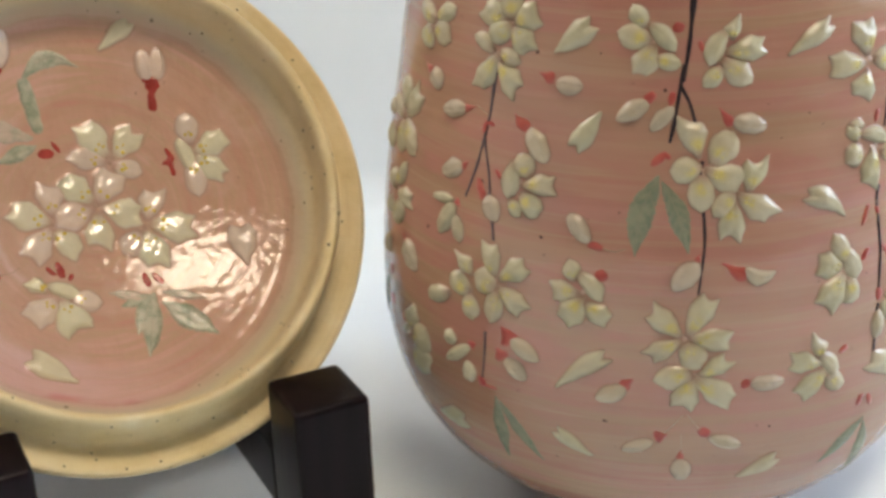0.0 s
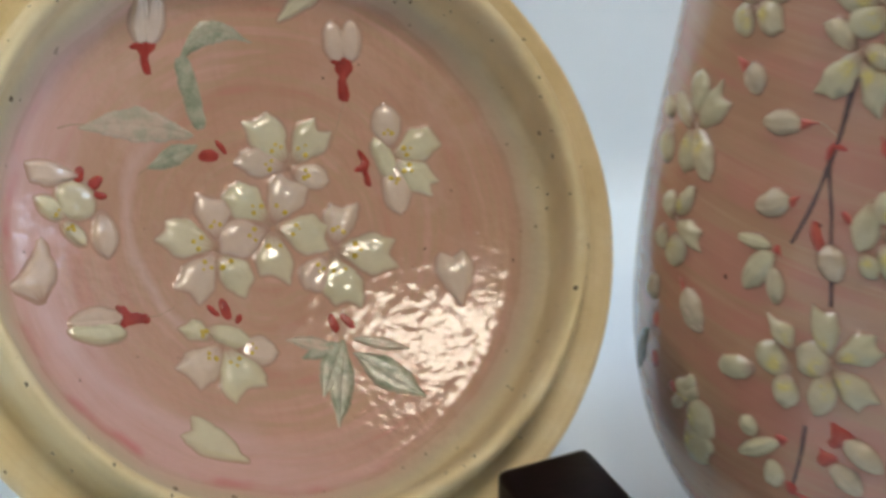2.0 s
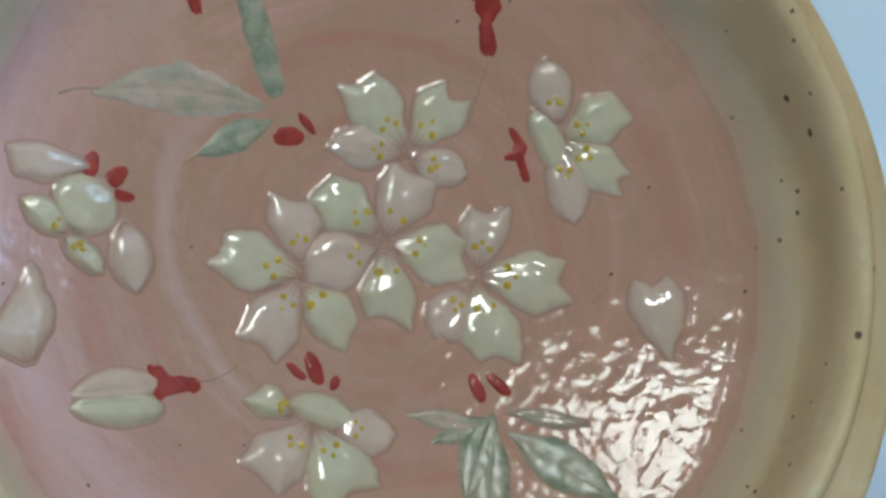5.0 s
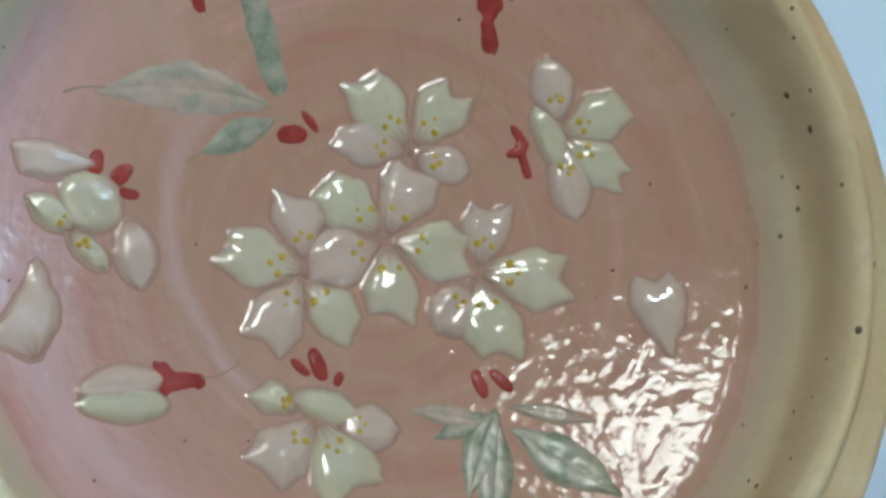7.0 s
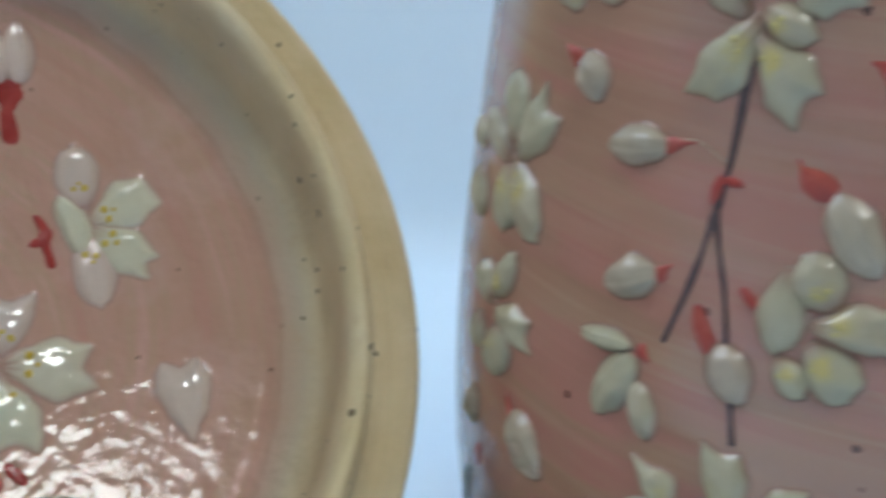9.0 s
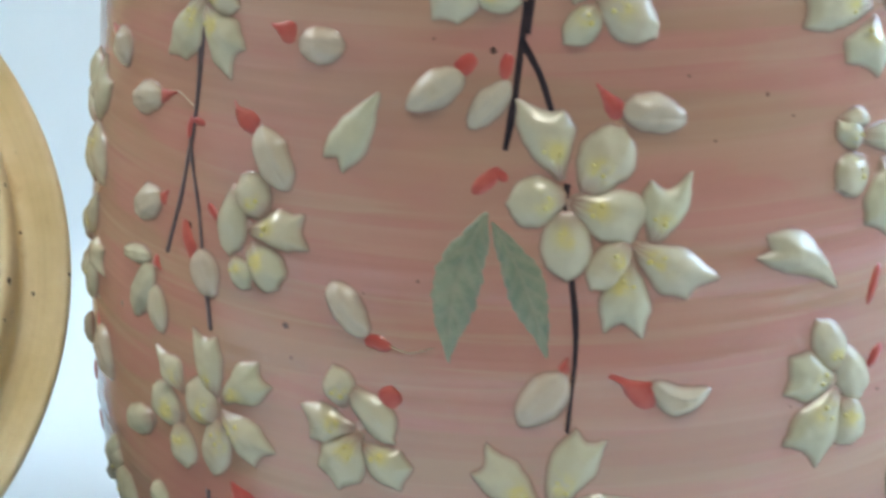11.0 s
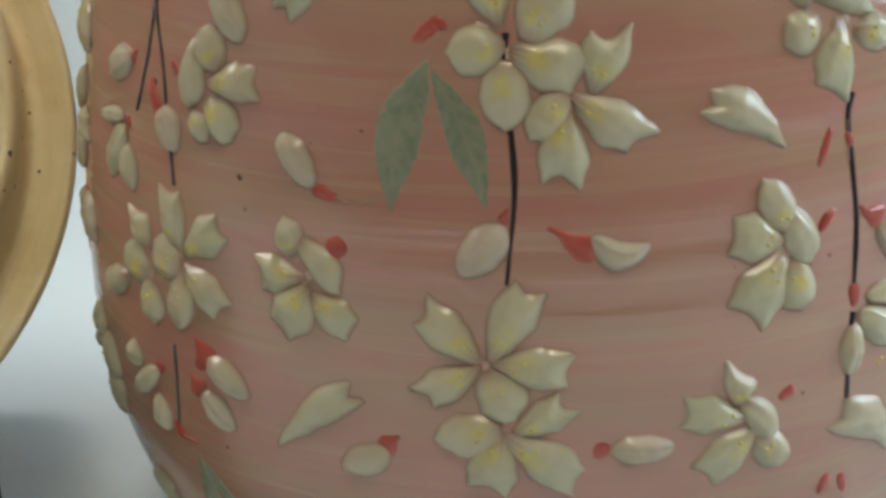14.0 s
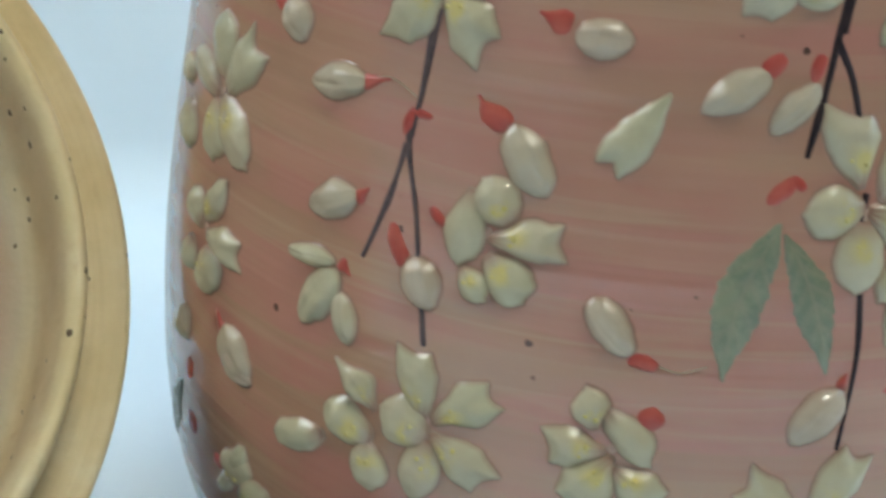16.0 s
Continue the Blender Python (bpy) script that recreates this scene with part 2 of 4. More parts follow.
def paint(name, dark, light, rough=0.2, scale=300, gloss=0.5):
    m, tr, b = material(name, rough)
    b.inputs["Specular IOR Level"].default_value = gloss
    plain = coords(tr)
    tr.links.new(ramp(tr, noise_of(tr, plain, scale, 4), (0.35, dark), (0.65, light)), b.inputs["Base Color"])
    bump(tr, b, noise_of(tr, plain, 380, 3), 0.15, 0.0004)
    return m


def lacquer():
    m, tr, b = material("dark_lacquered_wood", 0.34)
    v = coords(tr, (60, 60, 6))
    b.inputs["Specular IOR Level"].default_value = 0.16
    tr.links.new(ramp(tr, noise_of(tr, v, 3, 5), (0.3, (0.003, 0.0014, 0.0024)), (0.7, (0.008, 0.003, 0.005))), b.inputs["Base Color"])
    bump(tr, b, noise_of(tr, v, 5, 3), 0.15, 0.0005)
    return m


def paper():
    m, tr, b = material("white_paper", 0.75)
    v = coords(tr)
    tr.links.new(ramp(tr, noise_of(tr, v, 9, 4), (0.3, (0.75, 0.835, 0.90)), (0.7, (0.79, 0.875, 0.94))), b.inputs["Base Color"])
    bump(tr, b, noise_of(tr, v, 14, 3), 0.08, 0.004)
    return m


def wall_paint(name, tone):
    m, tr, b = material(name, 0.8)
    v = coords(tr)
    tr.links.new(ramp(tr, noise_of(tr, v, 3, 5), (0.3, tuple(c * 0.93 for c in tone)), (0.7, tone)), b.inputs["Base Color"])
    bump(tr, b, noise_of(tr, v, 120, 3), 0.1, 0.002)
    return m


def glow(name, tone, strength):
    m, tr, b = material(name, 0.5)
    b.inputs["Base Color"].default_value = (*tone, 1)
    b.inputs["Emission Color"].default_value = (*tone, 1)
    b.inputs["Emission Strength"].default_value = strength
    return m


JAR_GLAZE, LID_GLAZE = jar_glaze(), lid_glaze()
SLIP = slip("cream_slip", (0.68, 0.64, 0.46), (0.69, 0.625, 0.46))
# edge darker than the jar's glaze outlines each petal and bud
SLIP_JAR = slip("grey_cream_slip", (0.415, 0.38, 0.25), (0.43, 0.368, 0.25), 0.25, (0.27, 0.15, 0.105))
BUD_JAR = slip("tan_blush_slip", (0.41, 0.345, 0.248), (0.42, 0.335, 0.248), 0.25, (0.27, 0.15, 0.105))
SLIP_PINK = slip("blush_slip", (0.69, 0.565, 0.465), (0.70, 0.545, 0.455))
LEAF = slip("celadon_wash", (0.21, 0.222, 0.142), (0.20, 0.212, 0.135), 0.26, (0.275, 0.24, 0.162), (0.145, 0.17, 0.108))
LEAF_PALE = slip("pale_celadon_wash", (0.60, 0.475, 0.375), (0.59, 0.46, 0.365), 0.10, (0.52, 0.37, 0.285), (0.43, 0.405, 0.30))
RED = paint("iron_red", (0.31, 0.035, 0.028), (0.44, 0.07, 0.052), 0.2, 220)
RED_JAR = paint("thin_iron_red", (0.33, 0.042, 0.03), (0.40, 0.09, 0.06), 0.3, 260)
LEAF_LID = slip("celadon_glaze", (0.47, 0.45, 0.345), (0.45, 0.44, 0.34), 0.26, (0.50, 0.38, 0.285), (0.25, 0.305, 0.21))
YELLOW = paint("yellow_enamel", (0.60, 0.43, 0.05), (0.66, 0.51, 0.10), 0.15)
YELLOW_JAR = paint("soft_yellow_enamel", (0.47, 0.38, 0.10), (0.50, 0.43, 0.18), 0.18)
DARK = paint("dark_brown_pigment", (0.012, 0.008, 0.012), (0.035, 0.022, 0.024), 0.38, gloss=0.18)
PALE = paint("pale_tan_pigment", (0.40, 0.30, 0.20), (0.48, 0.37, 0.26))
STEM = paint("grey_mauve_pigment", (0.045, 0.032, 0.036), (0.125, 0.085, 0.08), 0.35, gloss=0.25)
HEART = paint("rose_shadow_slip", (0.42, 0.255, 0.19), (0.47, 0.32, 0.24))
WOOD, PAPER = lacquer(), paper()


# ---- building helpers ----
def mesh_object(name, bm, mat, smooth=True):
    me = bpy.data.meshes.new(name)
    bm.normal_update()
    bm.to_mesh(me)
    bm.free()
    me.materials.append(mat)
    if smooth:
        me.polygons.foreach_set("use_smooth", [True] * len(me.polygons))
    return new(name, me)


def part(name, bm, mat, parent, label="", smooth=True):
    ob = mesh_object(name, bm, mat, smooth)
    ob.parent = parent
    if label:
        ob["label"] = label
    return ob


def thing(name, matrix, label, category, **more):
    ob = new(name)
    ob.empty_display_size = 0.02
    ob.matrix_world = matrix
    return tagged(ob, label, category, **more)


def spline(points, steps):
    """Catmull-Rom through a short row of profile points."""
    pts = [Vector(p) for p in points]
    out = []
    for i in range(len(pts) - 1):
        p0, p1, p2, p3 = pts[max(i - 1, 0)], pts[i], pts[i + 1], pts[min(i + 2, len(pts) - 1)]
        for k in range(steps):
            t = k / steps
            out.append(0.5 * ((2 * p1) + (p2 - p0) * t + (2 * p0 - 5 * p1 + 4 * p2 - p3) * t * t + (3 * p1 - p0 - 3 * p2 + p3) * t ** 3))
    out.append(pts[-1])
    return out


def lathe(profile, turns=192, wobble=0.0):
    """Turns a profile of (radius, height) round z; a little wobble as on thrown pots."""
    bm = bmesh.new()
    rings = []
    for r, z in profile:
        if r < 1e-6:
            rings.append([bm.verts.new((0, 0, z))])
            continue
        ring = []
        for k in range(turns):
            a = 2 * math.pi * k / turns
            rr = r + wobble * (noise.noise((math.cos(a) * 1.3, math.sin(a) * 1.3, z * 40)) + 0.5 * noise.noise((0.3, z * 260, 1.7)))
            ring.append(bm.verts.new((rr * math.cos(a), rr * math.sin(a), z)))
        rings.append(ring)
    for lo, hi in zip(rings, rings[1:]):
        for k in range(turns):
            j = (k + 1) % turns
            if len(lo) == 1 and len(hi) > 1:
                bm.faces.new((lo[0], hi[j], hi[k]))
            elif len(hi) == 1 and len(lo) > 1:
                bm.faces.new((lo[k], lo[j], hi[0]))
            elif len(lo) > 1:
                bm.faces.new((lo[k], lo[j], hi[j], hi[k]))
    return bm


def box(bm, corners_low, z0, z1, bevel=0.0015):
    """An upright block over a four-cornered plan, with rounded edges."""
    lo = [bm.verts.new((x, y, z0)) for x, y in corners_low]
    hi = [bm.verts.new((x, y, z1)) for x, y in corners_low]
    bm.faces.new(lo[::-1])
    bm.faces.new(hi)
    for k in range(4):
        j = (k + 1) % 4
        bm.faces.new((lo[k], lo[j], hi[j], hi[k]))
    bmesh.ops.recalc_face_normals(bm, faces=bm.faces)
    if bevel:
        bmesh.ops.bevel(bm, geom=list(bm.edges), offset=bevel, segments=3, profile=0.6, affect="EDGES")


def slab(name, lo, hi, mat, label, category):
    bm = bmesh.new()
    box(bm, [(lo[0], lo[1]), (hi[0], lo[1]), (hi[0], hi[1]), (lo[0], hi[1])], lo[2], hi[2], 0)
    return tagged(mesh_object(name, bm, mat, False), label, category, kind="structure")


# ---- the room round the table ----
# room is unseen and added; grey walls limit the bounce onto the jar's front
ROOM_WALL = wall_paint("pale_wall_paint", (0.42, 0.39, 0.35))
# whiter east and west walls act as reflectors for the jar's sides
BOUNCE_WALL = wall_paint("bounce_wall_paint", (0.78, 0.78, 0.76))
CEILING = wall_paint("ceiling_paint", (0.62, 0.60, 0.56))
FLOOR = wall_paint("grey_floor", (0.16, 0.13, 0.11))
slab("floor", (-2.5, -3.0, -0.80), (2.5, 1.6, -0.75), FLOOR, "plain grey-brown room floor", "floor")
slab("ceiling", (-2.5, -3.0, 1.75), (2.5, 1.6, 1.80), CEILING, "plain white painted ceiling", "ceiling")
slab("wall_north", (-2.5, 1.6, -0.75), (2.5, 1.7, 1.75), ROOM_WALL, "plain pale painted wall", "wall")
slab("wall_south", (-2.5, -3.1, -0.75), (2.5, -3.0, 1.75), ROOM_WALL, "plain pale painted wall", "wall")
slab("wall_west", (-2.6, -3.1, -0.75), (-2.5, 1.7, 1.75), BOUNCE_WALL, "unseen wall whitened to bounce light onto the jar's left", "wall")
slab("wall_east", (2.5, -3.1, -0.75), (2.6, 1.7, 1.75), BOUNCE_WALL, "unseen wall whitened to bounce light onto the jar's right", "wall")


def key_fill_panel(corners, strength, tone=(1.0, 0.90, 0.72)):
    x, y = sum(c[0] for c in corners) / 4, sum(c[1] for c in corners) / 4
    lamp = thing("key_fill_panel", pose(x, y, 1.745), "flat white four-sided light panel overhead, one of a main and an added fill", "lamp", group="ceiling lights")
    out = [Vector((c[0] - x, c[1] - y)) for c in corners]
    hole = [c * (1 - 0.025 / c.length) for c in out]
    bm = bmesh.new()
    for k in range(4):
        j = (k + 1) % 4
        box(bm, [tuple(out[k]), tuple(out[j]), tuple(hole[j]), tuple(hole[k])], -0.02, 0.0, 0)
    part("frame", bm, CEILING, lamp, smooth=False)
    bm = bmesh.new()
    box(bm, [tuple(c) for c in hole], -0.012, -0.002, 0)
    part("diffuser", bm, glow("lit_diffuser", tone, strength), lamp, smooth=False)
    return lamp


# first panel placed from its reflection in the lid; second is an added fill
for corners, power, tone in [(((-0.16, -1.08), (0.54, -0.80), (0.46, -0.54), (-0.10, -0.66)), 25.5, (1.0, 0.87, 0.64)), (((-2.4, 0.2), (-1.5, 0.2), (-1.5, 1.1), (-2.4, 1.1)), 12.0, (1.0, 0.94, 0.82))]:
    key_fill_panel(corners, power, tone)

# unseen window added in the east wall as side light: frame, sill, glowing panes
win = thing("assumed_window", pose(2.5, 0, 0), "unseen white framed window assumed for the cool light from the right", "window", kind="structure")
WY0, WY1, WZ0, WZ1 = (-0.45, 0.65, 0.35, 1.65)
bm = bmesh.new()
for y0, y1, z0, z1 in ((WY0 - 0.05, WY1 + 0.05, WZ1, WZ1 + 0.05), (WY0 - 0.05, WY0, WZ0, WZ1), (WY1, WY1 + 0.05, WZ0, WZ1), ((WY0 + WY1) / 2 - 0.02, (WY0 + WY1) / 2 + 0.02, WZ0, WZ1)):
    box(bm, [(-0.04, y0), (0.0, y0), (0.0, y1), (-0.04, y1)], z0, z1, 0)
part("window_frame", bm, CEILING, win, smooth=False)
bm = bmesh.new()
box(bm, [(-0.10, WY0 - 0.08), (0.0, WY0 - 0.08), (0.0, WY1 + 0.08), (-0.10, WY1 + 0.08)], WZ0 - 0.04, WZ0, 0)
part("window_sill", bm, CEILING, win, smooth=False)
COOL_PANE = glow("cool_glow_pane", (0.74, 0.88, 1.0), 11.0)
for y0, y1 in ((WY0, (WY0 + WY1) / 2 - 0.02), ((WY0 + WY1) / 2 + 0.02, WY1)):
    bm = bmesh.new()
    box(bm, [(-0.012, y0), (-0.004, y0), (-0.004, y1), (-0.012, y1)], WZ0, WZ1, 0)
    part("pane", bm, COOL_PANE, win, smooth=False)

# tall narrow glowing strip beside it, added to make the jar's right-edge highlight
slit = thing("highlight_strip", pose(2.5, 0.86, 0), "tall narrow glowing strip added for the highlight on the jar's right", "window", kind="structure")
bm = bmesh.new()
for y0, y1, z0, z1 in ((-0.10, 0.10, 1.10, 1.14), (-0.10, 0.10, -0.54, -0.50), (-0.10, -0.06, -0.50, 1.10), (0.06, 0.10, -0.50, 1.10)):
    box(bm, [(-0.04, y0), (0.0, y0), (0.0, y1), (-0.04, y1)], z0, z1, 0)
part("window_frame", bm, CEILING, slit, smooth=False)
bm = bmesh.new()
box(bm, [(-0.012, -0.06), (-0.004, -0.06), (-0.004, 0.06), (-0.012, 0.06)], -0.50, 1.10, 0)
part("pane", bm, COOL_PANE, slit, smooth=False)

# a small lit wall lamp on the south wall
sconce = thing("wall_light", pose(1.07, -3.0, 1.50), "small cream lit panel lamp on the wall", "lamp")
bm = bmesh.new()
box(bm, [(-0.13, 0.0), (0.13, 0.0), (0.13, 0.02), (-0.13, 0.02)], -0.10, 0.10, 0.004)
part("back_plate", bm, CEILING, sconce)
bm = bmesh.new()
box(bm, [(-0.075, 0.024), (0.075, 0.024), (0.075, 0.05), (-0.075, 0.05)], -0.055, 0.055, 0.01)
part("diffuser", bm, glow("lit_wall_diffuser", (1.0, 0.90, 0.72), 9.0), sconce)

# table, and the white sheet that runs up behind the pots
TABLE_BOARD = wall_paint("table_board", (0.55, 0.52, 0.47))
table = thing("table", pose(0, 0, -0.75), "pale painted wooden table under a white sheet", "table")
bm = bmesh.new()
box(bm, [(-0.9, -0.75), (0.9, -0.75), (0.9, 0.45), (-0.9, 0.45)], 0.715, 0.7455, 0.003)
part("tabletop", bm, TABLE_BOARD, table)
for lx, ly in ((-0.84, -0.69), (0.78, -0.69), (-0.84, 0.33), (0.78, 0.33)):
    bm = bmesh.new()
    box(bm, [(lx, ly), (lx + 0.06, ly), (lx + 0.06, ly + 0.06), (lx, ly + 0.06)], 0.0, 0.713, 0.003)
    part("leg", bm, TABLE_BOARD, table)
bm = bmesh.new()
fold = [(-0.70 + 0.0231 * k, 0.0) for k in range(40)] + [(0.222 + 0.022 * math.sin(a), 0.022 - 0.022 * math.cos(a)) for a in [radians(79) * k / 10 for k in range(11)]] + [(0.321, 0.42)]
cols = 90
grid = []
for y, z in fold:
    grid.append([bm.verts.new((-0.8 + 1.6 * k / cols, y + 0.003 * noise.noise((k * 0.16, z * 9, 0.2)) * min(1, z * 30), z - 0.0035 * max(0, noise.noise((k * 0.22, y * 11, 0.7))) * (1 if z < 1e-6 else 0))) for k in range(cols + 1)])
for a, b2 in zip(grid, grid[1:]):
    for k in range(cols):
        bm.faces.new((a[k], a[k + 1], b2[k + 1], b2[k]))
sheet = mesh_object("backdrop", bm, PAPER)
solid = sheet.modifiers.new("thickness", "SOLIDIFY")
solid.thickness, solid.offset = 0.0012, -1
tagged(sheet, "seamless white paper sheet bent up behind the pots", "backdrop", kind="structure")


# ---- surfaces that carry the relief ----
JAR_K = (0.00319114, -0.01367594, 0.00941356, -0.00597997, 0.00195359)


def jar_radius(z):
    u = (min(z, 0.15) - 0.064) / 0.06
    r = 0.09 + sum(k * u ** (i + 1) for i, k in enumerate(JAR_K))
    return r - max(z - 0.15, 0) * 0.15


class JarSide:
    """c is (degrees round the jar from its front, height in mm); s runs round, t up."""

    def at(self, c, s, t, h):
        z = c[1] / 1000 + t
        r = jar_radius(z)
        a = radians(c[0]) + s / r
        slope = (jar_radius(z + 0.001) - jar_radius(z - 0.001)) / 0.002
        n = Vector((math.sin(a), -math.cos(a), -slope)).normalized()
        return Vector((r * math.sin(a), -r * math.cos(a), z)) + n * h


LID_DEPTH, LID_CURVE = -0.02253, 3.325


def well(rho):
    return LID_DEPTH + LID_CURVE * rho * rho


class LidWell:
    """c is (across, up) in mm in the lid's own frame."""

    def at(self, c, s, t, h):
        u, v = c[0] / 1000 + s, c[1] / 1000 + t
        n = Vector((-2 * LID_CURVE * u, -2 * LID_CURVE * v, 1)).normalized()
        return Vector((u, v, well(math.hypot(u, v)))) + n * h


# ---- jar ----
jar = thing("ceramic_jar", pose(0, 0, 0), "large pink glazed stoneware jar with raised cherry blossom branches", "jar")
side = [(0.0, 0.004), (0.040, 0.004), (0.043, 0.0), (0.0485, 0.0003)] + [(jar_radius(z), z) for z in [0.0015 + 0.165 * k / 90 for k in range(91)]]
side += spline([(jar_radius(0.1665), 0.1665), (0.0768, 0.174), (0.0735, 0.180), (0.0722, 0.186), (0.0728, 0.192), (0.0712, 0.1945), (0.0692, 0.192), (0.0695, 0.184)], 4)[1:]
side += [(0.074, 0.165), (0.080, 0.12), (0.081, 0.07), (0.070, 0.025), (0.045, 0.012), (0.0, 0.010)]
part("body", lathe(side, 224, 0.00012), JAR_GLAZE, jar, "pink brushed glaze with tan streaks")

# ---- lid on its stand ----
LID_POSE = Matrix(((0.89168, -0.26044, 0.37024, -0.17362), (0.45266, 0.51303, -0.72931, -0.02196), (-0.00000, 0.81791, 0.57535, 0.10812), (0.00000, 0.00000, 0.00000, 1.00000)))
# the jar's lid, its inside turned to the front
lid = thing("ceramic_lid", LID_POSE, "round pink glazed jar lid with stepped buff rim leaning on a stand", "dish")
inner = [(0.0, well(0.0))] + [(0.0615 * k / 30, well(0.0615 * k / 30)) for k in range(1, 31)]
rim = spline([(0.0615, well(0.0615)), (0.0645, -0.0072), (0.0667, -0.0047), (0.0678, -0.0022), (0.0680, 0.0020), (0.0676, 0.0070), (0.0679, 0.0106), (0.0691, 0.0125), (0.0706, 0.0124), (0.0719, 0.0100), (0.0729, 0.0040), (0.0737, -0.0012), (0.0748, -0.0036), (0.0768, -0.0036), (0.0800, -0.0020), (0.0829, -0.0006), (0.0841, -0.0014), (0.0843, -0.0040), (0.0815, -0.0075), (0.0720, -0.0150), (0.0500, -0.0250), (0.0250, -0.0300), (0.0, -0.0315)], 6)[1:]
part("body", lathe([tuple(p) for p in inner] + [tuple(p) for p in rim], 224, 0.0002), LID_GLAZE, lid, "pink glazed well inside a stepped bare clay rim")

# stand: two posts, their rails, back props and a cross bar
stand = thing("plate_stand", pose(0, 0, 0), "dark lacquered wooden plate stand with two square posts", "stand")
AWAY = Vector((-0.4016, 0.9158))
ACROSS = Vector((0.9158, 0.4016))


def plan(corner, along, wide):
    a = Vector(corner)
    return [tuple(a), tuple(a + ACROSS * wide), tuple(a + ACROSS * wide + AWAY * along), tuple(a + AWAY * along)]


for corner in ((-0.1169, -0.0746), (-0.2072, -0.1049)):
    bm = bmesh.new()
    box(bm, plan(corner, 0.0247, 0.0231), 0.0, 0.0585, 0.0022)
    post = part("post", bm, WOOD, stand)
    start = Vector(corner) + AWAY * 0.0255 + ACROSS * 0.0003
    bm = bmesh.new()
    box(bm, plan(start, 0.115, 0.0222), 0.0135, 0.0345, 0.0018)
    part("rail", bm, WOOD, stand)
    back = Vector(corner) + AWAY * 0.118 + ACROSS * 0.0015
    bm = bmesh.new()
    box(bm, plan(back, 0.02, 0.0195), 0.0, 0.013, 0.0015)
    part("rear_foot", bm, WOOD, stand)
    prop = Vector(corner) + AWAY * 0.098 + ACROSS * 0.0025
    bm = bmesh.new()
    box(bm, plan(prop, 0.014, 0.0175), 0.035, 0.085, 0.0015)
    part("prop", bm, WOOD, stand)
bm = bmesh.new()
bar = Vector((-0.1169, -0.0746)) + AWAY * 0.100
box(bm, [tuple(bar - ACROSS * 0.0005), tuple(bar - ACROSS * 0.0695), tuple(bar - ACROSS * 0.0695 + AWAY * 0.012), tuple(bar - ACROSS * 0.0005 + AWAY * 0.012)], 0.016, 0.030, 0.0015)
part("cross_bar", bm, WOOD, stand)


# ---- relief ----
def pick(points, x):
    """A smooth curve through a few (x, y) points."""
    n = len(points)
    for i in range(n - 1):
        (x0, y0), (x1, y1) = points[i], points[i + 1]
        if x <= x1 or i == n - 2:
            d = x1 - x0
            k = min(max((x - x0) / d, 0.0), 1.0)
            m0 = (y1 - points[i - 1][1]) / (x1 - points[i - 1][0]) if i else (y1 - y0) / d
            m1 = (points[i + 2][1] - y0) / (points[i + 2][0] - x0) if i < n - 2 else (y1 - y0) / d
            return (2 * k ** 3 - 3 * k * k + 1) * y0 + (k ** 3 - 2 * k * k + k) * d * m0 + (3 * k * k - 2 * k ** 3) * y1 + (k ** 3 - k * k) * d * m1


SHAPES = {
    # half width along the length; how far the outline reaches across the width; height along the length
    "petal": (((0, 0.13), (1, 0.7)), ((0, 1.0), (1, 1.0)), ((0, 0.35), (0.5, 1.0), (1, 0.6))),
    "round": (((0, 0.20), (0.1, 0.46), (0.32, 0.85), (0.58, 1.0), (0.8, 0.83), (0.93, 0.50), (1, 0.14)), ((0, 1.0), (0.5, 0.985), (1, 0.96)), ((0, 0.5), (0.55, 1.0), (1, 0.6))),
    "bud": (((0, 0.14), (0.05, 0.42), (0.18, 0.76), (0.44, 1.0), (0.72, 0.84), (0.90, 0.50), (0.98, 0.22), (1, 0.07)), ((0, 1.0), (1, 1.0)), ((0, 0.5), (0.45, 1.0), (1, 0.5))),
    "fall": (((0, 0.66), (0.18, 0.95), (0.36, 1.0), (0.62, 0.70), (0.85, 0.30), (1, 0.05)), ((0, 1.0), (1, 1.0)), ((0, 0.75), (0.3, 1.0), (1, 0.3))),
    "leaf": (((0, 0.06), (0.2, 0.6), (0.45, 1.0), (0.7, 0.75), (0.9, 0.24), (1, 0.03)), ((0, 1.0), (1, 1.0)), ((0, 0.7), (0.5, 1.0), (1, 0.6))),
    "stroke": (((0, 0.30), (0.14, 0.76), (0.45, 1.0), (0.82, 0.80), (1, 0.28)), ((0, 1.0), (1, 0.97)), ((0, 0.8), (0.5, 1.0), (1, 0.7))),
    "calyx": (((0, 0.55), (0.1, 0.95), (0.25, 1.0), (0.42, 0.60), (0.85, 0.50), (1, 0.30)), ((0, 1.0), (0.5, 0.97), (1, 1.0)), ((0, 0.8), (0.5, 1.0), (1, 0.7))),
    "rod": (((0, 0.35), (0.08, 0.75), (0.3, 0.95), (0.6, 1.0), (0.9, 0.9), (1, 0.6)), ((0, 1.0), (1, 1.0)), ((0, 0.9), (0.5, 1.0), (1, 0.8))),
    "comma": (((0, 0.60), (0.1, 0.92), (0.33, 1.0), (0.55, 0.62), (0.75, 0.32), (1, 0.16)), ((0, 1.0), (1, 1.0)), ((0, 0.8), (0.5, 1.0), (1, 0.5))),
}


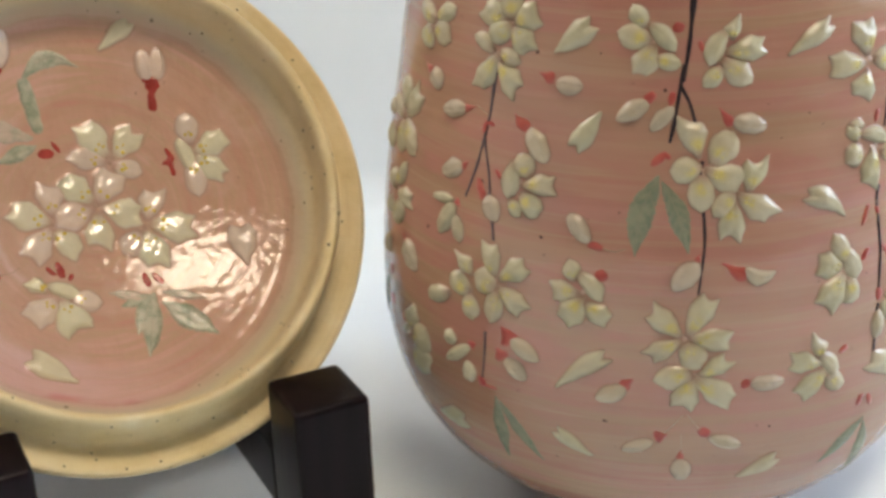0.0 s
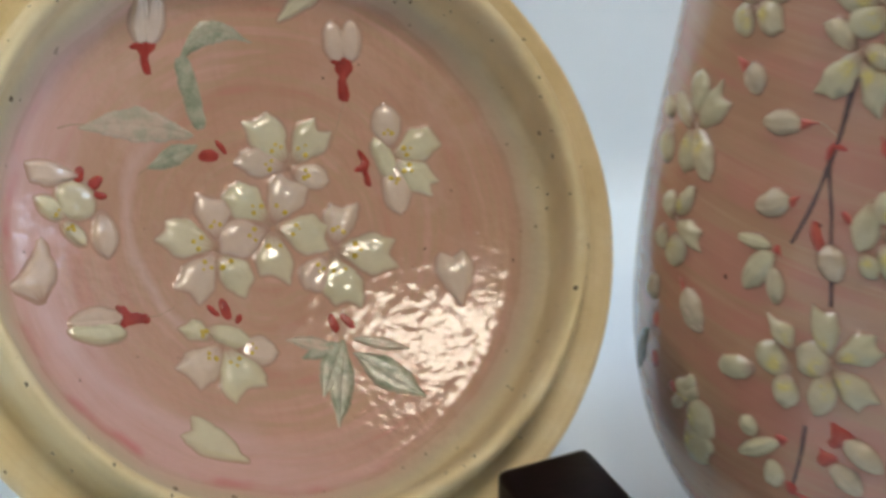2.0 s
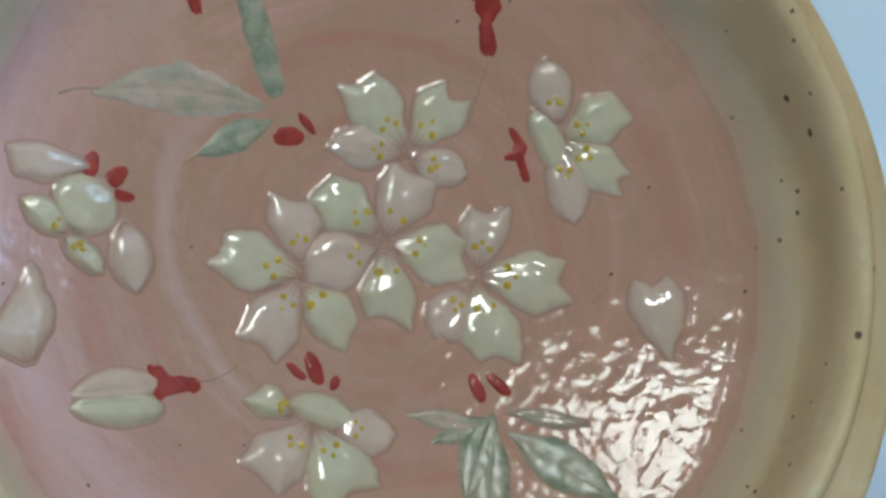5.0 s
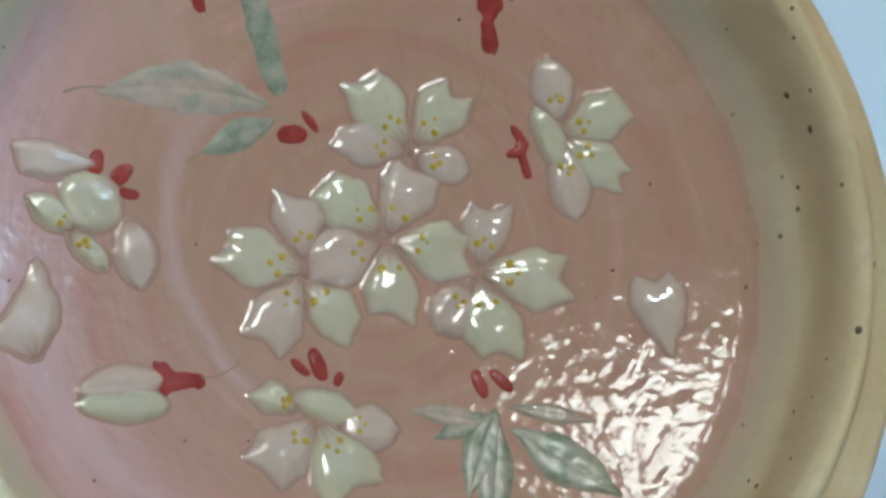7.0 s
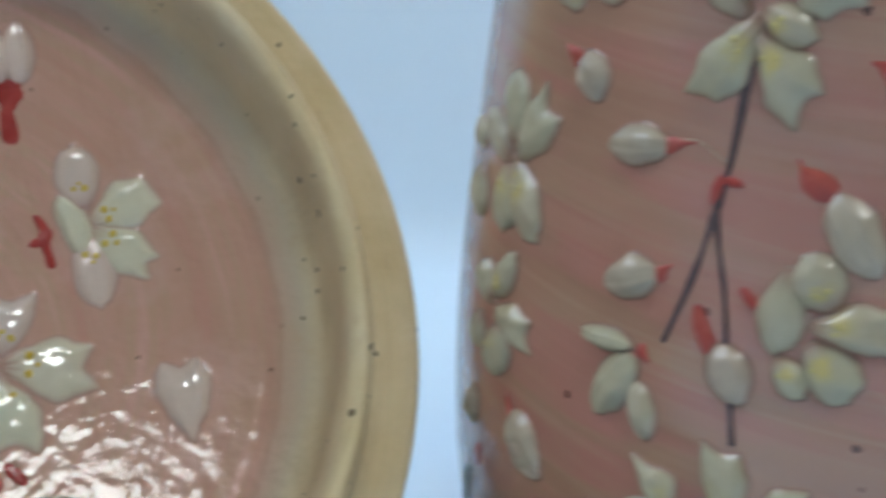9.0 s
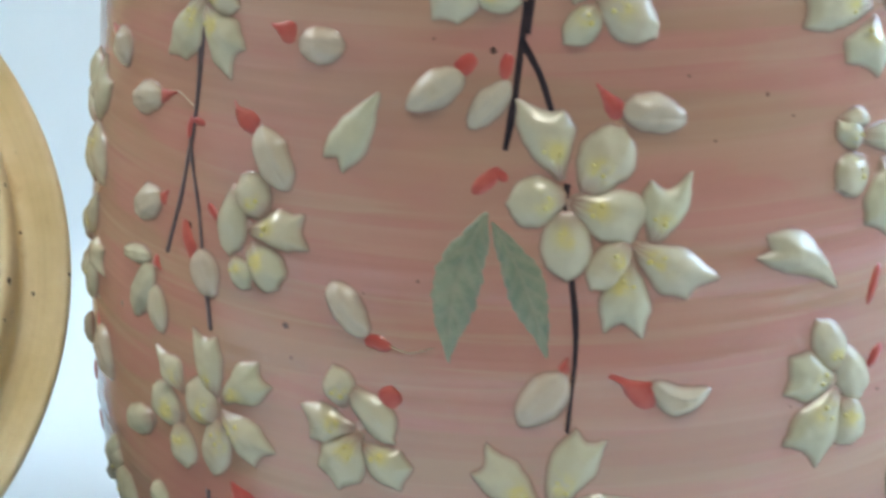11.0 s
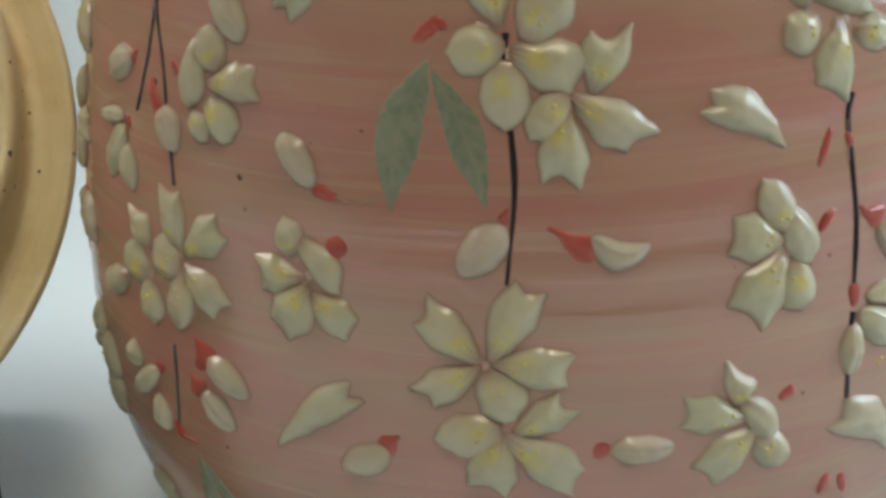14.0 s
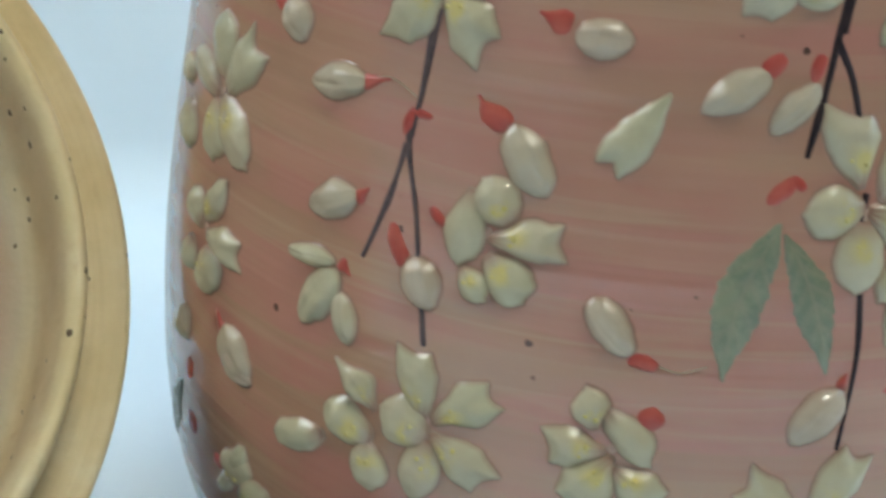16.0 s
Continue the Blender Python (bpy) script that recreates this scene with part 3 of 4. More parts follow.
def mound(surf, c, ang, length, width, height, shape, bend=0.0, rows=18, cols=16, gold=0.0, tip=None, notch=0.0, skew=0.0, skirt=0.0):
    """A raised daub of slip that lies on a curved surface; lengths in mm. tip: how wide its end is, notch: how deep the end is
    cut in, skew: how much longer one of its two points is. skirt: the fillet of glaze that runs out round its foot."""
    wide, reach, tall = SHAPES[shape]
    if tip is not None:
        wide = ((0, 0.13), (0.2, 0.46), (0.58, 1.0), (0.82, 0.5 + 0.5 * tip), (1, tip))
    on_jar = isinstance(surf, JarSide)
    plateau = 0.8 if on_jar else 0.55
    bm = bmesh.new()
    thin = bm.verts.layers.float.new("thin")
    gilt = bm.verts.layers.float.new("gold")
    ca, sa = math.cos(radians(ang)), math.sin(radians(ang))
    seed = (c[0] * 0.37 + ang * 0.11, c[1] * 0.29 + length, width)

    def put(px, py, h):
        return bm.verts.new(surf.at(c, (px * ca - py * sa) / 1000, (px * sa + py * ca) / 1000, h / 1000))

    rowv, flat = [], {}
    for i in range(rows + 1):
        x = i / rows
        line = []
        for j in range(cols + 1):
            y = 2 * j / cols - 1
            w = pick(wide, x) * width / 2
            if shape == "leaf":
                w *= 1 + (0.10 if on_jar else 0.06) * ((i % 4) / 3 - 0.5 + 0.7 * noise.noise((seed[0] + x * 9, seed[1], y))) * (0.12 < x < 0.95)
            if tip is None:
                px = x * pick(reach, abs(y))
            else:
                px = x * (1 + (skew * y - notch * 1.25 * (1 - abs(y) ** 1.6)) * x * x)
            if shape == "fall" and x < 0.35:
                px += (0.12 * (1 - abs(y)) - 0.03) * (1 - x / 0.35)
            px = px * length
            py = y * w + bend * length * 2 * (x - x * x)
            wob = (noise.noise((seed[0] + px * 0.3, seed[1] + py * 0.3, seed[2])) * 0.075 + noise.noise((seed[2] + px * 0.9, seed[0] + py * 0.9, 0.4)) * 0.03) * width
            if shape in ("comma", "stroke", "calyx"):
                wob *= 2.6
            py += wob * abs(y)
            px += wob * x * (0.4 if tip is not None else 1.0)
            rim = min(1 - abs(y), x * 3.2 + (0.0 if tip is not None else 0.02), (1 - x) * 2.6)
            rim = max(rim, 0.0)
            body = 1 - (1 - min(rim / plateau, 1.0)) ** 2.1
            lump = 1 + 0.16 * noise.noise((seed[0] + px * 0.7, seed[2] + py * 0.7, 1.3)) + 0.26 * noise.noise((seed[1] + px * 0.28, seed[0] + py * 0.28, 3.3))
            crease = 0.0
            if tip is not None:
                # a soft fold off the middle, and fine ribs that run into the heart
                crease = (0.03 + 0.05 * x) * math.exp(-((y - 0.35 * math.sin(seed[0] * 5)) / 0.16) ** 2) + 0.10 * max(0.0, 1 - x / 0.38) * (0.5 + 0.5 * math.sin(y * 11 + seed[0]))
            if shape == "bud":
                # one petal laps over the other
                crease = 0.13 * math.exp(-((y - 0.28 * math.copysign(1, math.sin(seed[0] * 9)) * (1.2 - x)) / 0.13) ** 2) * min(1.0, x * 2.5)
            vein = 0.0
            if shape == "leaf":
                f = (x * 7.0 - abs(y) * 1.1) % 1.0 - 0.5
                vein = (0.34 if on_jar else 0.12) * math.exp(-(f / 0.16) ** 2) * (abs(y) > 0.08) + 0.42 * math.exp(-(y / 0.09) ** 2)
            h = height * (body * pick(tall, x) * lump - (crease + vein) * body)
            h = max(h, 0.0) * (1 - 0.2 * (skirt > 0)) + 0.2 * height * (skirt > 0) if skirt else h - 0.12 * (rim < 1e-4)
            v = put(px, py, h)
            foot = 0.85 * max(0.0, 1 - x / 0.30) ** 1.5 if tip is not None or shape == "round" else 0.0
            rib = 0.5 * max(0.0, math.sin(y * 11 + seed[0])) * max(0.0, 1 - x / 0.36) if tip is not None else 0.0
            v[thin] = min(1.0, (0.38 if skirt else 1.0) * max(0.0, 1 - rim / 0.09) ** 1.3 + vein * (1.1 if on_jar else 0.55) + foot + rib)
            v[gilt] = gold * min(1.0, 1.5 * math.exp(-((x - 0.34) / 0.16) ** 2 - ((y - 0.3 * math.sin(seed[1] * 7)) / 0.5) ** 2))
            flat[v] = (px, py)
            line.append(v)
        rowv.append(line)
    for a, b in zip(rowv, rowv[1:]):
        for j in range(cols):
            bm.faces.new((a[j], b[j], b[j + 1], a[j + 1]))
    if skirt:
        loop = [r[0] for r in rowv] + rowv[-1][1:] + [r[-1] for r in rowv[-2::-1]] + rowv[0][-2:0:-1]
        rings = [loop, [], [], []]
        n = len(loop)
        for k in range(n):
            (x0, y0), (x1, y1), (px, py) = flat[loop[k - 1]], flat[loop[(k + 1) % n]], flat[loop[k]]
            d = Vector((y1 - y0, x0 - x1))
            d = d.normalized() if d.length > 1e-6 else Vector((0, 0))
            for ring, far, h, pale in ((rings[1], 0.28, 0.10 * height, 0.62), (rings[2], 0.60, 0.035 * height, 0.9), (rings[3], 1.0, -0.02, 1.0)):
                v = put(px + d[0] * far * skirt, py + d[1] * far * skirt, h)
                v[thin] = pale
                ring.append(v)
        for a, b in zip(rings, rings[1:]):
            for k in range(n):
                j = (k + 1) % n
                bm.faces.new((a[k], b[k], b[j], a[j]))
    return bm


class Deco:
    """Relief on one pot: its surface, the thing, the height of the slip and the width of the glaze round its foot."""

    def __init__(self, surf, owner, high, skirt, cream, blush, red, green):
        self.surf, self.owner, self.high, self.skirt = surf, owner, high, skirt
        self.cream, self.blush, self.red, self.green = cream, blush, red, green

    def blossom(self, c, size=1.8):
        bm = mound(self.surf, self.slide(c, 0, -size / 2), 90, size, size, 0.2, "bud", rows=8, cols=8)
        return part("blossom", bm, HEART, self.owner, "cherry blossom of raised cream slip petals")

    def slide(self, c, s, t):
        """The place s and t mm away on the surface."""
        if isinstance(self.surf, JarSide):
            return (c[0] + math.degrees(s / 1000 / jar_radius(c[1] / 1000)), c[1] + t)
        return (c[0] + s, c[1] + t)

    def petal(self, flower, c, ang, length, width, shape="petal", pink=0, dots=2, bend=0.0, tip=None, skew=0.0, notch=0.0):
        on_jar = isinstance(self.surf, JarSide)
        h = self.high
        ca, sa = math.cos(radians(ang)), math.sin(radians(ang))
        if on_jar:
            c, length, width = self.slide(c, -0.06 * length * ca, -0.06 * length * sa), length * 1.06, width * 1.08
        rnd = random.Random(int(c[0] * 91 + c[1] * 17 + ang))
        if shape == "petal" and tip is None:
            tip, notch, skew = rnd.uniform(0.6, 0.85), rnd.uniform(0.04, 0.14), rnd.uniform(-0.08, 0.08)
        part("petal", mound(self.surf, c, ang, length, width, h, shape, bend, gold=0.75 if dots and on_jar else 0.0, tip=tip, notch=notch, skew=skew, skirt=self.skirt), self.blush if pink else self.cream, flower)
        if dots:
            bm = bmesh.new()
            spots = ((0.30, -0.13), (0.42, 0.02), (0.31, 0.15)) if not on_jar else ((0.30, -0.10), (0.38, 0.12))
            for x, y in spots:
                x = length * (x + 0.06 * (rnd.random() - 0.5))
                y = width * (y + 0.08 * (rnd.random() - 0.5)) + bend * length * 0.4
                s, t = x * ca - y * sa, x * sa + y * ca
                dot(bm, self.surf, c, s, t, h * 0.93, rnd.uniform(0.60, 0.88) if not on_jar else rnd.uniform(0.35, 0.55))
            part("stamen_dots", bm, YELLOW_JAR if on_jar else YELLOW, flower, "yellow enamel stamen dots")

    def bud(self, c, ang, length, width, pink=1, bend=0.0):
        if isinstance(self.surf, JarSide):
            length, width = length * 0.96, width * 0.86
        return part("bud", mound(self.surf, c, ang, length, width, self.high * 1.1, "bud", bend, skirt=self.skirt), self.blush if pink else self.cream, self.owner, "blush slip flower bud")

    def daub(self, c, ang, length, width, shape="stroke"):
        if isinstance(self.surf, LidWell) and length >= 7:
            shape = "calyx"
        if shape == "comma":
            width *= 1.18
        return part("calyx", mound(self.surf, c, ang, length, width, 0.4, shape, 0.04 if shape == "comma" else 0.0, 14, 8), self.red, self.owner, "iron red painted calyx")

    def fallen(self, c, ang, length, width, bend=0.0, pink=0):
        return part("fallen_petal", mound(self.surf, c, ang, length, width, self.high * 0.95, "fall", bend, skirt=self.skirt), self.blush if pink else self.cream, self.owner, "single drifting cream slip petal")

    def leaf(self, c, ang, length, width, bend=0.0, pale=0, rod=0):
        return part("leaf", mound(self.surf, c, ang, length, width, 0.5 if isinstance(self.surf, JarSide) else 0.6, "rod" if rod else "leaf", bend, 44, 16, skirt=0.12 if isinstance(self.surf, JarSide) else 0.3), (LEAF_LID if isinstance(self.surf, JarSide) else LEAF_PALE) if pale else self.green, self.owner, "celadon green leaf")

    def branch(self, points, width, mat=None, name="branch", label="dark painted drooping branch"):
        """A painted line through a few places on the surface."""
        bm = bmesh.new()
        line = spline([(x, y) for x, y in points], 8)
        rows = []
        for i, p in enumerate(line):
            d = (line[min(i + 1, len(line) - 1)] - line[max(i - 1, 0)])
            r = 1000 * jar_radius(p[1] / 1000) if isinstance(self.surf, JarSide) else 57.2958
            d = Vector((d[0] * r / 57.2958, d[1])).normalized()
            w = width * (0.8 + 0.35 * noise.noise((p[0] * 0.2, p[1] * 0.2, 1.0))) * (1 - 0.3 * (i / len(line)))
            rows.append([bm.verts.new(self.surf.at((p[0], p[1]), -d[1] * y * w / 2000, d[0] * y * w / 2000, h / 1000)) for y, h in ((-1, -0.05), (-0.7, 0.18), (0, 0.28), (0.7, 0.18), (1, -0.05))])
        for a, b in zip(rows, rows[1:]):
            for j in range(4):
                bm.faces.new((a[j], a[j + 1], b[j + 1], b[j]))
        return part(name, bm, mat or DARK, self.owner, label)


def dot(bm, surf, c, s, t, h, size):
    """A small flat round bead of enamel, sizes in mm."""
    top = bm.verts.new(surf.at(c, s / 1000, t / 1000, (h + 0.14) / 1000))
    inner_ring, outer_ring = [], []
    for k in range(8):
        a = 2 * math.pi * k / 8
        for ring, f, g in ((inner_ring, 0.62, 0.09), (outer_ring, 1.0, -0.4)):
            ring.append(bm.verts.new(surf.at(c, (s + f * size * math.cos(a)) / 1000, (t + f * size * math.sin(a)) / 1000, (h + g) / 1000)))
    for k in range(8):
        j = (k + 1) % 8
        bm.faces.new((top, inner_ring[k], inner_ring[j]))
        bm.faces.new((inner_ring[k], outer_ring[k], outer_ring[j], inner_ring[j]))


def enamel_dots(deco, places, size=0.45):
    """Loose yellow stamen dots beside a flower."""
    bm = bmesh.new()
    for c in places:
        dot(bm, deco.surf, c, 0, 0, 0.1, size)
    return part("stamen_dots", bm, YELLOW, deco.owner, "yellow enamel stamen dots")


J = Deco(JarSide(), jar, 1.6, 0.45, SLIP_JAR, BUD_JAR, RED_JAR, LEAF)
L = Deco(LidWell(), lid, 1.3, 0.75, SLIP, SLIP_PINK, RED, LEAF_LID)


# ---- relief on the lid and the jar: place, turn, length and width ----
b = L.blossom((10.5, 15.5))
L.petal(b, (10.3, 17.0), 114, 13.4, 9.1, tip=0.67, skew=0.06, notch=0.06)
L.petal(b, (11.7, 16.6), 39, 12.2, 8.4, tip=0.61, skew=0.00, notch=0.14)
L.petal(b, (9.7, 16.0), 159, 12.0, 7.1, tip=0.43, skew=0.06, notch=0.02, pink=1)
L.petal(b, (11.2, 14.2), -25, 9.3, 6.1, "round", pink=1)
b = L.blossom((2.5, 3.1))
L.petal(b, (2.1, 4.0), 128, 11.8, 8.6, tip=0.63, skew=0.03, notch=0.0)
L.petal(b, (3.1, 3.3), 49, 12.2, 9.2, tip=0.78, skew=-0.04, notch=0.05, pink=1)
L.petal(b, (4.2, 1.8), -26, 12.6, 9.9, tip=0.59, skew=-0.05, notch=0.07)
L.petal(b, (1.6, 1.7), -176, 13.0, 9.4, tip=0.50, skew=0.02, notch=0.03, pink=1)
L.petal(b, (2.5, 0.6), -103, 11.7, 8.8, tip=0.80, skew=0.10, notch=0.08)
b = L.blossom((-12.3, -0.2))
L.petal(b, (-11.4, 2.0), 85, 10.6, 8.2, tip=0.76, skew=0.10, notch=0.06, pink=1)
L.petal(b, (-12.4, 0.1), 151, 13.7, 9.6, tip=0.53, skew=0.05, notch=0.06)
L.petal(b, (-13.1, -1.0), -136, 12.9, 8.2, tip=0.80, skew=-0.00, notch=0.08, pink=1)
L.petal(b, (-12.6, -2.0), -58, 10.9, 8.1, tip=0.61, skew=-0.08, notch=0.02)
b = L.blossom((15.4, -7.3))
L.petal(b, (16.9, -5.7), 64, 10.8, 8.4, tip=0.73, skew=-0.08, notch=0.1, pink=1)
L.petal(b, (16.8, -7.2), -18, 14.6, 10.2, tip=0.69, skew=-0.03, notch=0.09)
L.petal(b, (15.3, -8.1), -88, 13.4, 10.1, tip=0.57, skew=0.09, notch=0.08)
L.petal(b, (13.6, -8.7), -139, 9.3, 7.3, "round", pink=1)
b = L.blossom((35.9, 12.1))
L.petal(b, (36.5, 14.9), 87, 10.6, 6.6, "round", pink=1)
L.petal(b, (36.6, 11.9), 15, 11.3, 7.9, tip=0.66, skew=-0.03, notch=0.0)
L.petal(b, (36.2, 11.4), -49, 12.7, 7.4, tip=0.49, skew=-0.03, notch=0.1)
L.petal(b, (35.7, 10.6), -94, 13.0, 6.5, "round", pink=1)
L.petal(b, (34.4, 5.7), 97, 12.6, 4.6, "round", dots=0, bend=-0.12)
b = L.blossom((-17.5, -23.5))
L.petal(b, (-19.9, -21.1), 135, 6.6, 4.9, tip=0.80, skew=0.14, notch=0.04)
L.petal(b, (-20.3, -19.0), -32, 11.8, 4.9, "round", dots=0, bend=0.10)
L.petal(b, (-14.0, -25.3), -17, 9.7, 7.0, "round", pink=1)
L.petal(b, (-17.8, -23.6), -151, 11.4, 9.1, tip=0.80, skew=-0.03, notch=0.04, pink=1)
L.petal(b, (-16.7, -24.2), -80, 12.3, 10.5, tip=0.78, skew=-0.04, notch=0.1)
b = L.blossom((-38.4, 18.4))
L.petal(b, (-40.6, 22.1), 168, 11.5, 5.1, tip=0.75, skew=-0.05, notch=0.0, pink=1, dots=0)
L.petal(b, (-38.5, 19.0), -150, 9.7, 9.5, "round", dots=0)
L.petal(b, (-46.3, 13.0), 134, 7.7, 4.3, "round")
L.petal(b, (-46.9, 12.4), -56, 7.4, 3.7, "round")
L.petal(b, (-37.5, 13.1), -95, 10.6, 6.2, "round", pink=1, dots=0)
L.daub((-39.6, 24.3), -118, 4.6, 2.5)
L.daub((-35.4, 21.4), -147, 5.0, 2.7)
L.daub((-35.2, 16.6), 161, 4.0, 2.2)
part("fallen_petal", mound(L.surf, (-55.9, -5.0), 96, 9.5, 11.0, 1.3, "petal", tip=0.85, notch=0.06, skew=-0.45, skirt=L.skirt), SLIP_PINK, lid, "single drifting blush slip petal")
L.bud((-38.8, -11.7), 176, 12.3, 5.5)
L.bud((-39.1, -15.5), 167, 12.7, 5.3, pink=0)
L.daub((-39.6, -11.0), -22, 7.6, 5.2)
L.daub((-37.9, -12.6), 112, 4.4, 1.6)
L.daub((-18.3, -13.2), -55, 3.9, 1.9)
L.daub((-14.3, -12.2), -88, 5.7, 3.0)
L.daub((-10.9, -17.0), -129, 2.6, 1.7)
L.daub((-11.0, 22.6), -10, 5.4, 3.0)
L.daub((-5.9, 25.7), -65, 4.4, 1.6)
L.daub((29.5, 13.6), -95, 7.6, 2.7)
L.daub((30.0, 11.6), -174, 3.8, 2.0)
L.daub((29.9, 11.8), 109, 4.6, 1.9)
L.leaf((-11.2, 27.4), 168, 27.5, 7.8, pale=1, bend=-0.13)
L.branch(((-36.6, 33.6), (-40.0, 33.9), (-43.2, 33.4)), 0.5, PALE, "leaf_tip", "faint tan leaf tip")
L.leaf((-10.8, 25.1), -166, 13.6, 4.6)
L.branch(((-23.6, 21.9), (-25.4, 21.2), (-26.6, 20.4)), 0.4, PALE, "leaf_tip", "faint tan leaf tip")
L.fallen((43.8, -15.2), -98, 13.3, 8.1, pink=1)
L.leaf((10.9, -29.9), -175, 10.3, 3.9)
L.leaf((11.5, -29.3), -127, 15.1, 6.4)
L.leaf((13.2, -32.8), -50, 19.4, 7.5)
L.leaf((14.1, -29.6), -25, 13.4, 2.8, pale=1)
L.daub((10.8, -22.1), -95, 4.9, 2.3)
L.daub((12.8, -22.9), -59, 5.1, 2.1)
L.leaf((-8.9, 28.9), 95, 17.2, 4.2, rod=1)
L.leaf((-11.0, 44.6), 6, 18.6, 5.3, bend=0.55)
L.bud((31.2, 37.9), 78, 9.0, 5.4)
L.bud((28.4, 38.4), 92, 9.2, 5.2)
L.daub((30.0, 38.6), -104, 10.8, 4.8)
L.daub((26.4, 38.5), -9, 5.7, 2.1)
L.bud((-19.6, 50.3), 77, 10.9, 5.2)
L.bud((-17.2, 50.0), 70, 11.5, 5.5)
L.daub((-18.3, 50.7), -97, 7.8, 4.6)
L.daub((-22.2, 49.9), -3, 6.9, 2.2)
L.fallen((26.9, 57.2), -150, 13.3, 5.2)
L.fallen((-31.4, -40.2), -45, 15.4, 7.3)
L.leaf((11.3, -31.3), -114, 19.6, 5.5)
L.leaf((9.8, -30.9), 156, 12.8, 3.6, pale=1)
b = J.blossom((-3.9, 130.1))
J.petal(b, (-4.7, 134.2), 105, 9.9, 6.6, tip=0.79, skew=0.16, notch=0.05)
J.petal(b, (-2.0, 132.1), 57, 9.7, 7.3, "round")
J.petal(b, (-4.3, 130.8), -176, 7.8, 6.1, "round")
J.petal(b, (-4.0, 128.6), -91, 9.1, 6.4, "round")
J.petal(b, (-3.2, 130.2), -21, 10.1, 6.9, tip=0.80, skew=0.06, notch=0.02)
b = J.blossom((2.0, 124.1))
J.petal(b, (4.2, 124.6), 71, 9.0, 6.2, tip=0.80, skew=-0.14, notch=0.16)
J.petal(b, (2.4, 123.7), -35, 11.8, 6.2, tip=0.65, skew=0.10, notch=0.06)
J.petal(b, (1.8, 121.7), -97, 10.4, 6.2, tip=0.77, skew=0.02, notch=0.12)
J.petal(b, (1.6, 123.9), -131, 7.8, 5.1, "round")
J.daub((-10.4, 135.2), -134, 5.5, 2.6)
J.daub((-10.8, 135.0), -44, 2.4, 1.8)
J.leaf((-11.4, 128.9), -105, 22.5, 6.9, bend=-0.16)
J.leaf((-11.0, 127.6), -69, 20.6, 5.4, bend=0.10)
J.bud((1.6, 142.9), -13, 9.5, 5.9)
J.daub((1.5, 141.8), 128, 6.2, 2.5, "comma")
b = J.blossom((22.4, 98.7))
J.petal(b, (23.4, 101.4), 115, 8.8, 5.0, "round")
J.petal(b, (22.6, 100.0), 166, 8.3, 6.5, tip=0.80, skew=-0.01, notch=0.06)
J.petal(b, (23.0, 104.4), -63, 9.9, 5.4, "round", dots=0, bend=0.10)
J.petal(b, (22.8, 98.0), -125, 11.1, 7.8, tip=0.80, skew=0.02, notch=0.08)
J.petal(b, (23.8, 96.2), -78, 7.8, 6.1, "round")
J.daub((28.9, 103.3), -128, 4.5, 2.0)
b = J.blossom((19.7, 71.8))
J.petal(b, (18.1, 75.2), 89, 5.8, 4.9, tip=0.80, skew=0.29, notch=0.08)
J.petal(b, (18.9, 72.8), 167, 10.8, 5.8, tip=0.80, skew=-0.03, notch=0.09)
J.petal(b, (18.4, 75.5), -52, 9.4, 4.8, "round", dots=0, bend=0.16)
J.petal(b, (19.7, 70.6), -138, 10.6, 7.0, tip=0.75, skew=0.00, notch=0.06)
J.petal(b, (20.2, 69.0), -46, 7.9, 5.2, "round")
J.daub((22.5, 74.5), 31, 3.6, 2.5)
b = J.blossom((31.5, 130.5))
J.petal(b, (26.8, 133.7), 129, 5.2, 4.1, "round", bend=-0.20)
J.petal(b, (25.0, 137.8), -7, 5.1, 2.5, "round", dots=0)
J.petal(b, (27.8, 134.5), -18, 11.3, 3.7, "round", dots=0, bend=0.16)
J.petal(b, (27.7, 130.9), -153, 6.2, 5.8, "round")
J.petal(b, (30.6, 130.2), -101, 10.2, 6.5, tip=0.87, skew=0.11, notch=0.04)
J.petal(b, (32.9, 128.6), -12, 7.7, 5.0, "round")
J.daub((32.8, 140.2), -113, 3.8, 1.9, "stroke")
J.daub((29.1, 115.6), -116, 6.6, 1.6, "stroke")
J.daub((30.9, 114.4), -71, 3.1, 1.8, "stroke")
J.daub((31.5, 90.9), -92, 4.3, 2.5)
J.bud((43.6, 136.6), -98, 7.1, 9.2)
J.daub((40.4, 139.9), -40, 4.5, 2.1)
J.daub((42.1, 127.2), -112, 3.8, 1.5, "stroke")
J.daub((44.1, 126.6), -93, 4.7, 1.7, "stroke")
J.leaf((43.8, 119.3), -101, 23.6, 7.7)
J.leaf((45.1, 114.9), -79, 18.7, 6.3)
J.bud((34.9, 98.7), -41, 10.9, 6.9)
J.daub((35.6, 99.3), 147, 6.2, 3.2, "comma")
J.bud((33.1, 87.9), -6, 12.6, 4.7, pink=0)
J.bud((32.2, 85.5), -38, 11.1, 6.4, pink=0)
J.bud((31.4, 84.0), -94, 8.9, 5.3, pink=0)
J.fallen((29.7, 68.7), -38, 16.0, 7.4, bend=0.30)
J.fallen((15.4, 121.6), -32, 14.3, 5.6, bend=0.20)
J.fallen((46.7, 87.2), -93, 14.4, 5.8)
J.fallen((56.0, 123.9), -131, 11.6, 5.1)
J.branch(((-3.6, 119.4), (-3.3, 110.3), (-4.2, 97.0)), 1.1)
J.branch(((35.7, 142.2), (34.2, 135.0)), 1.6)
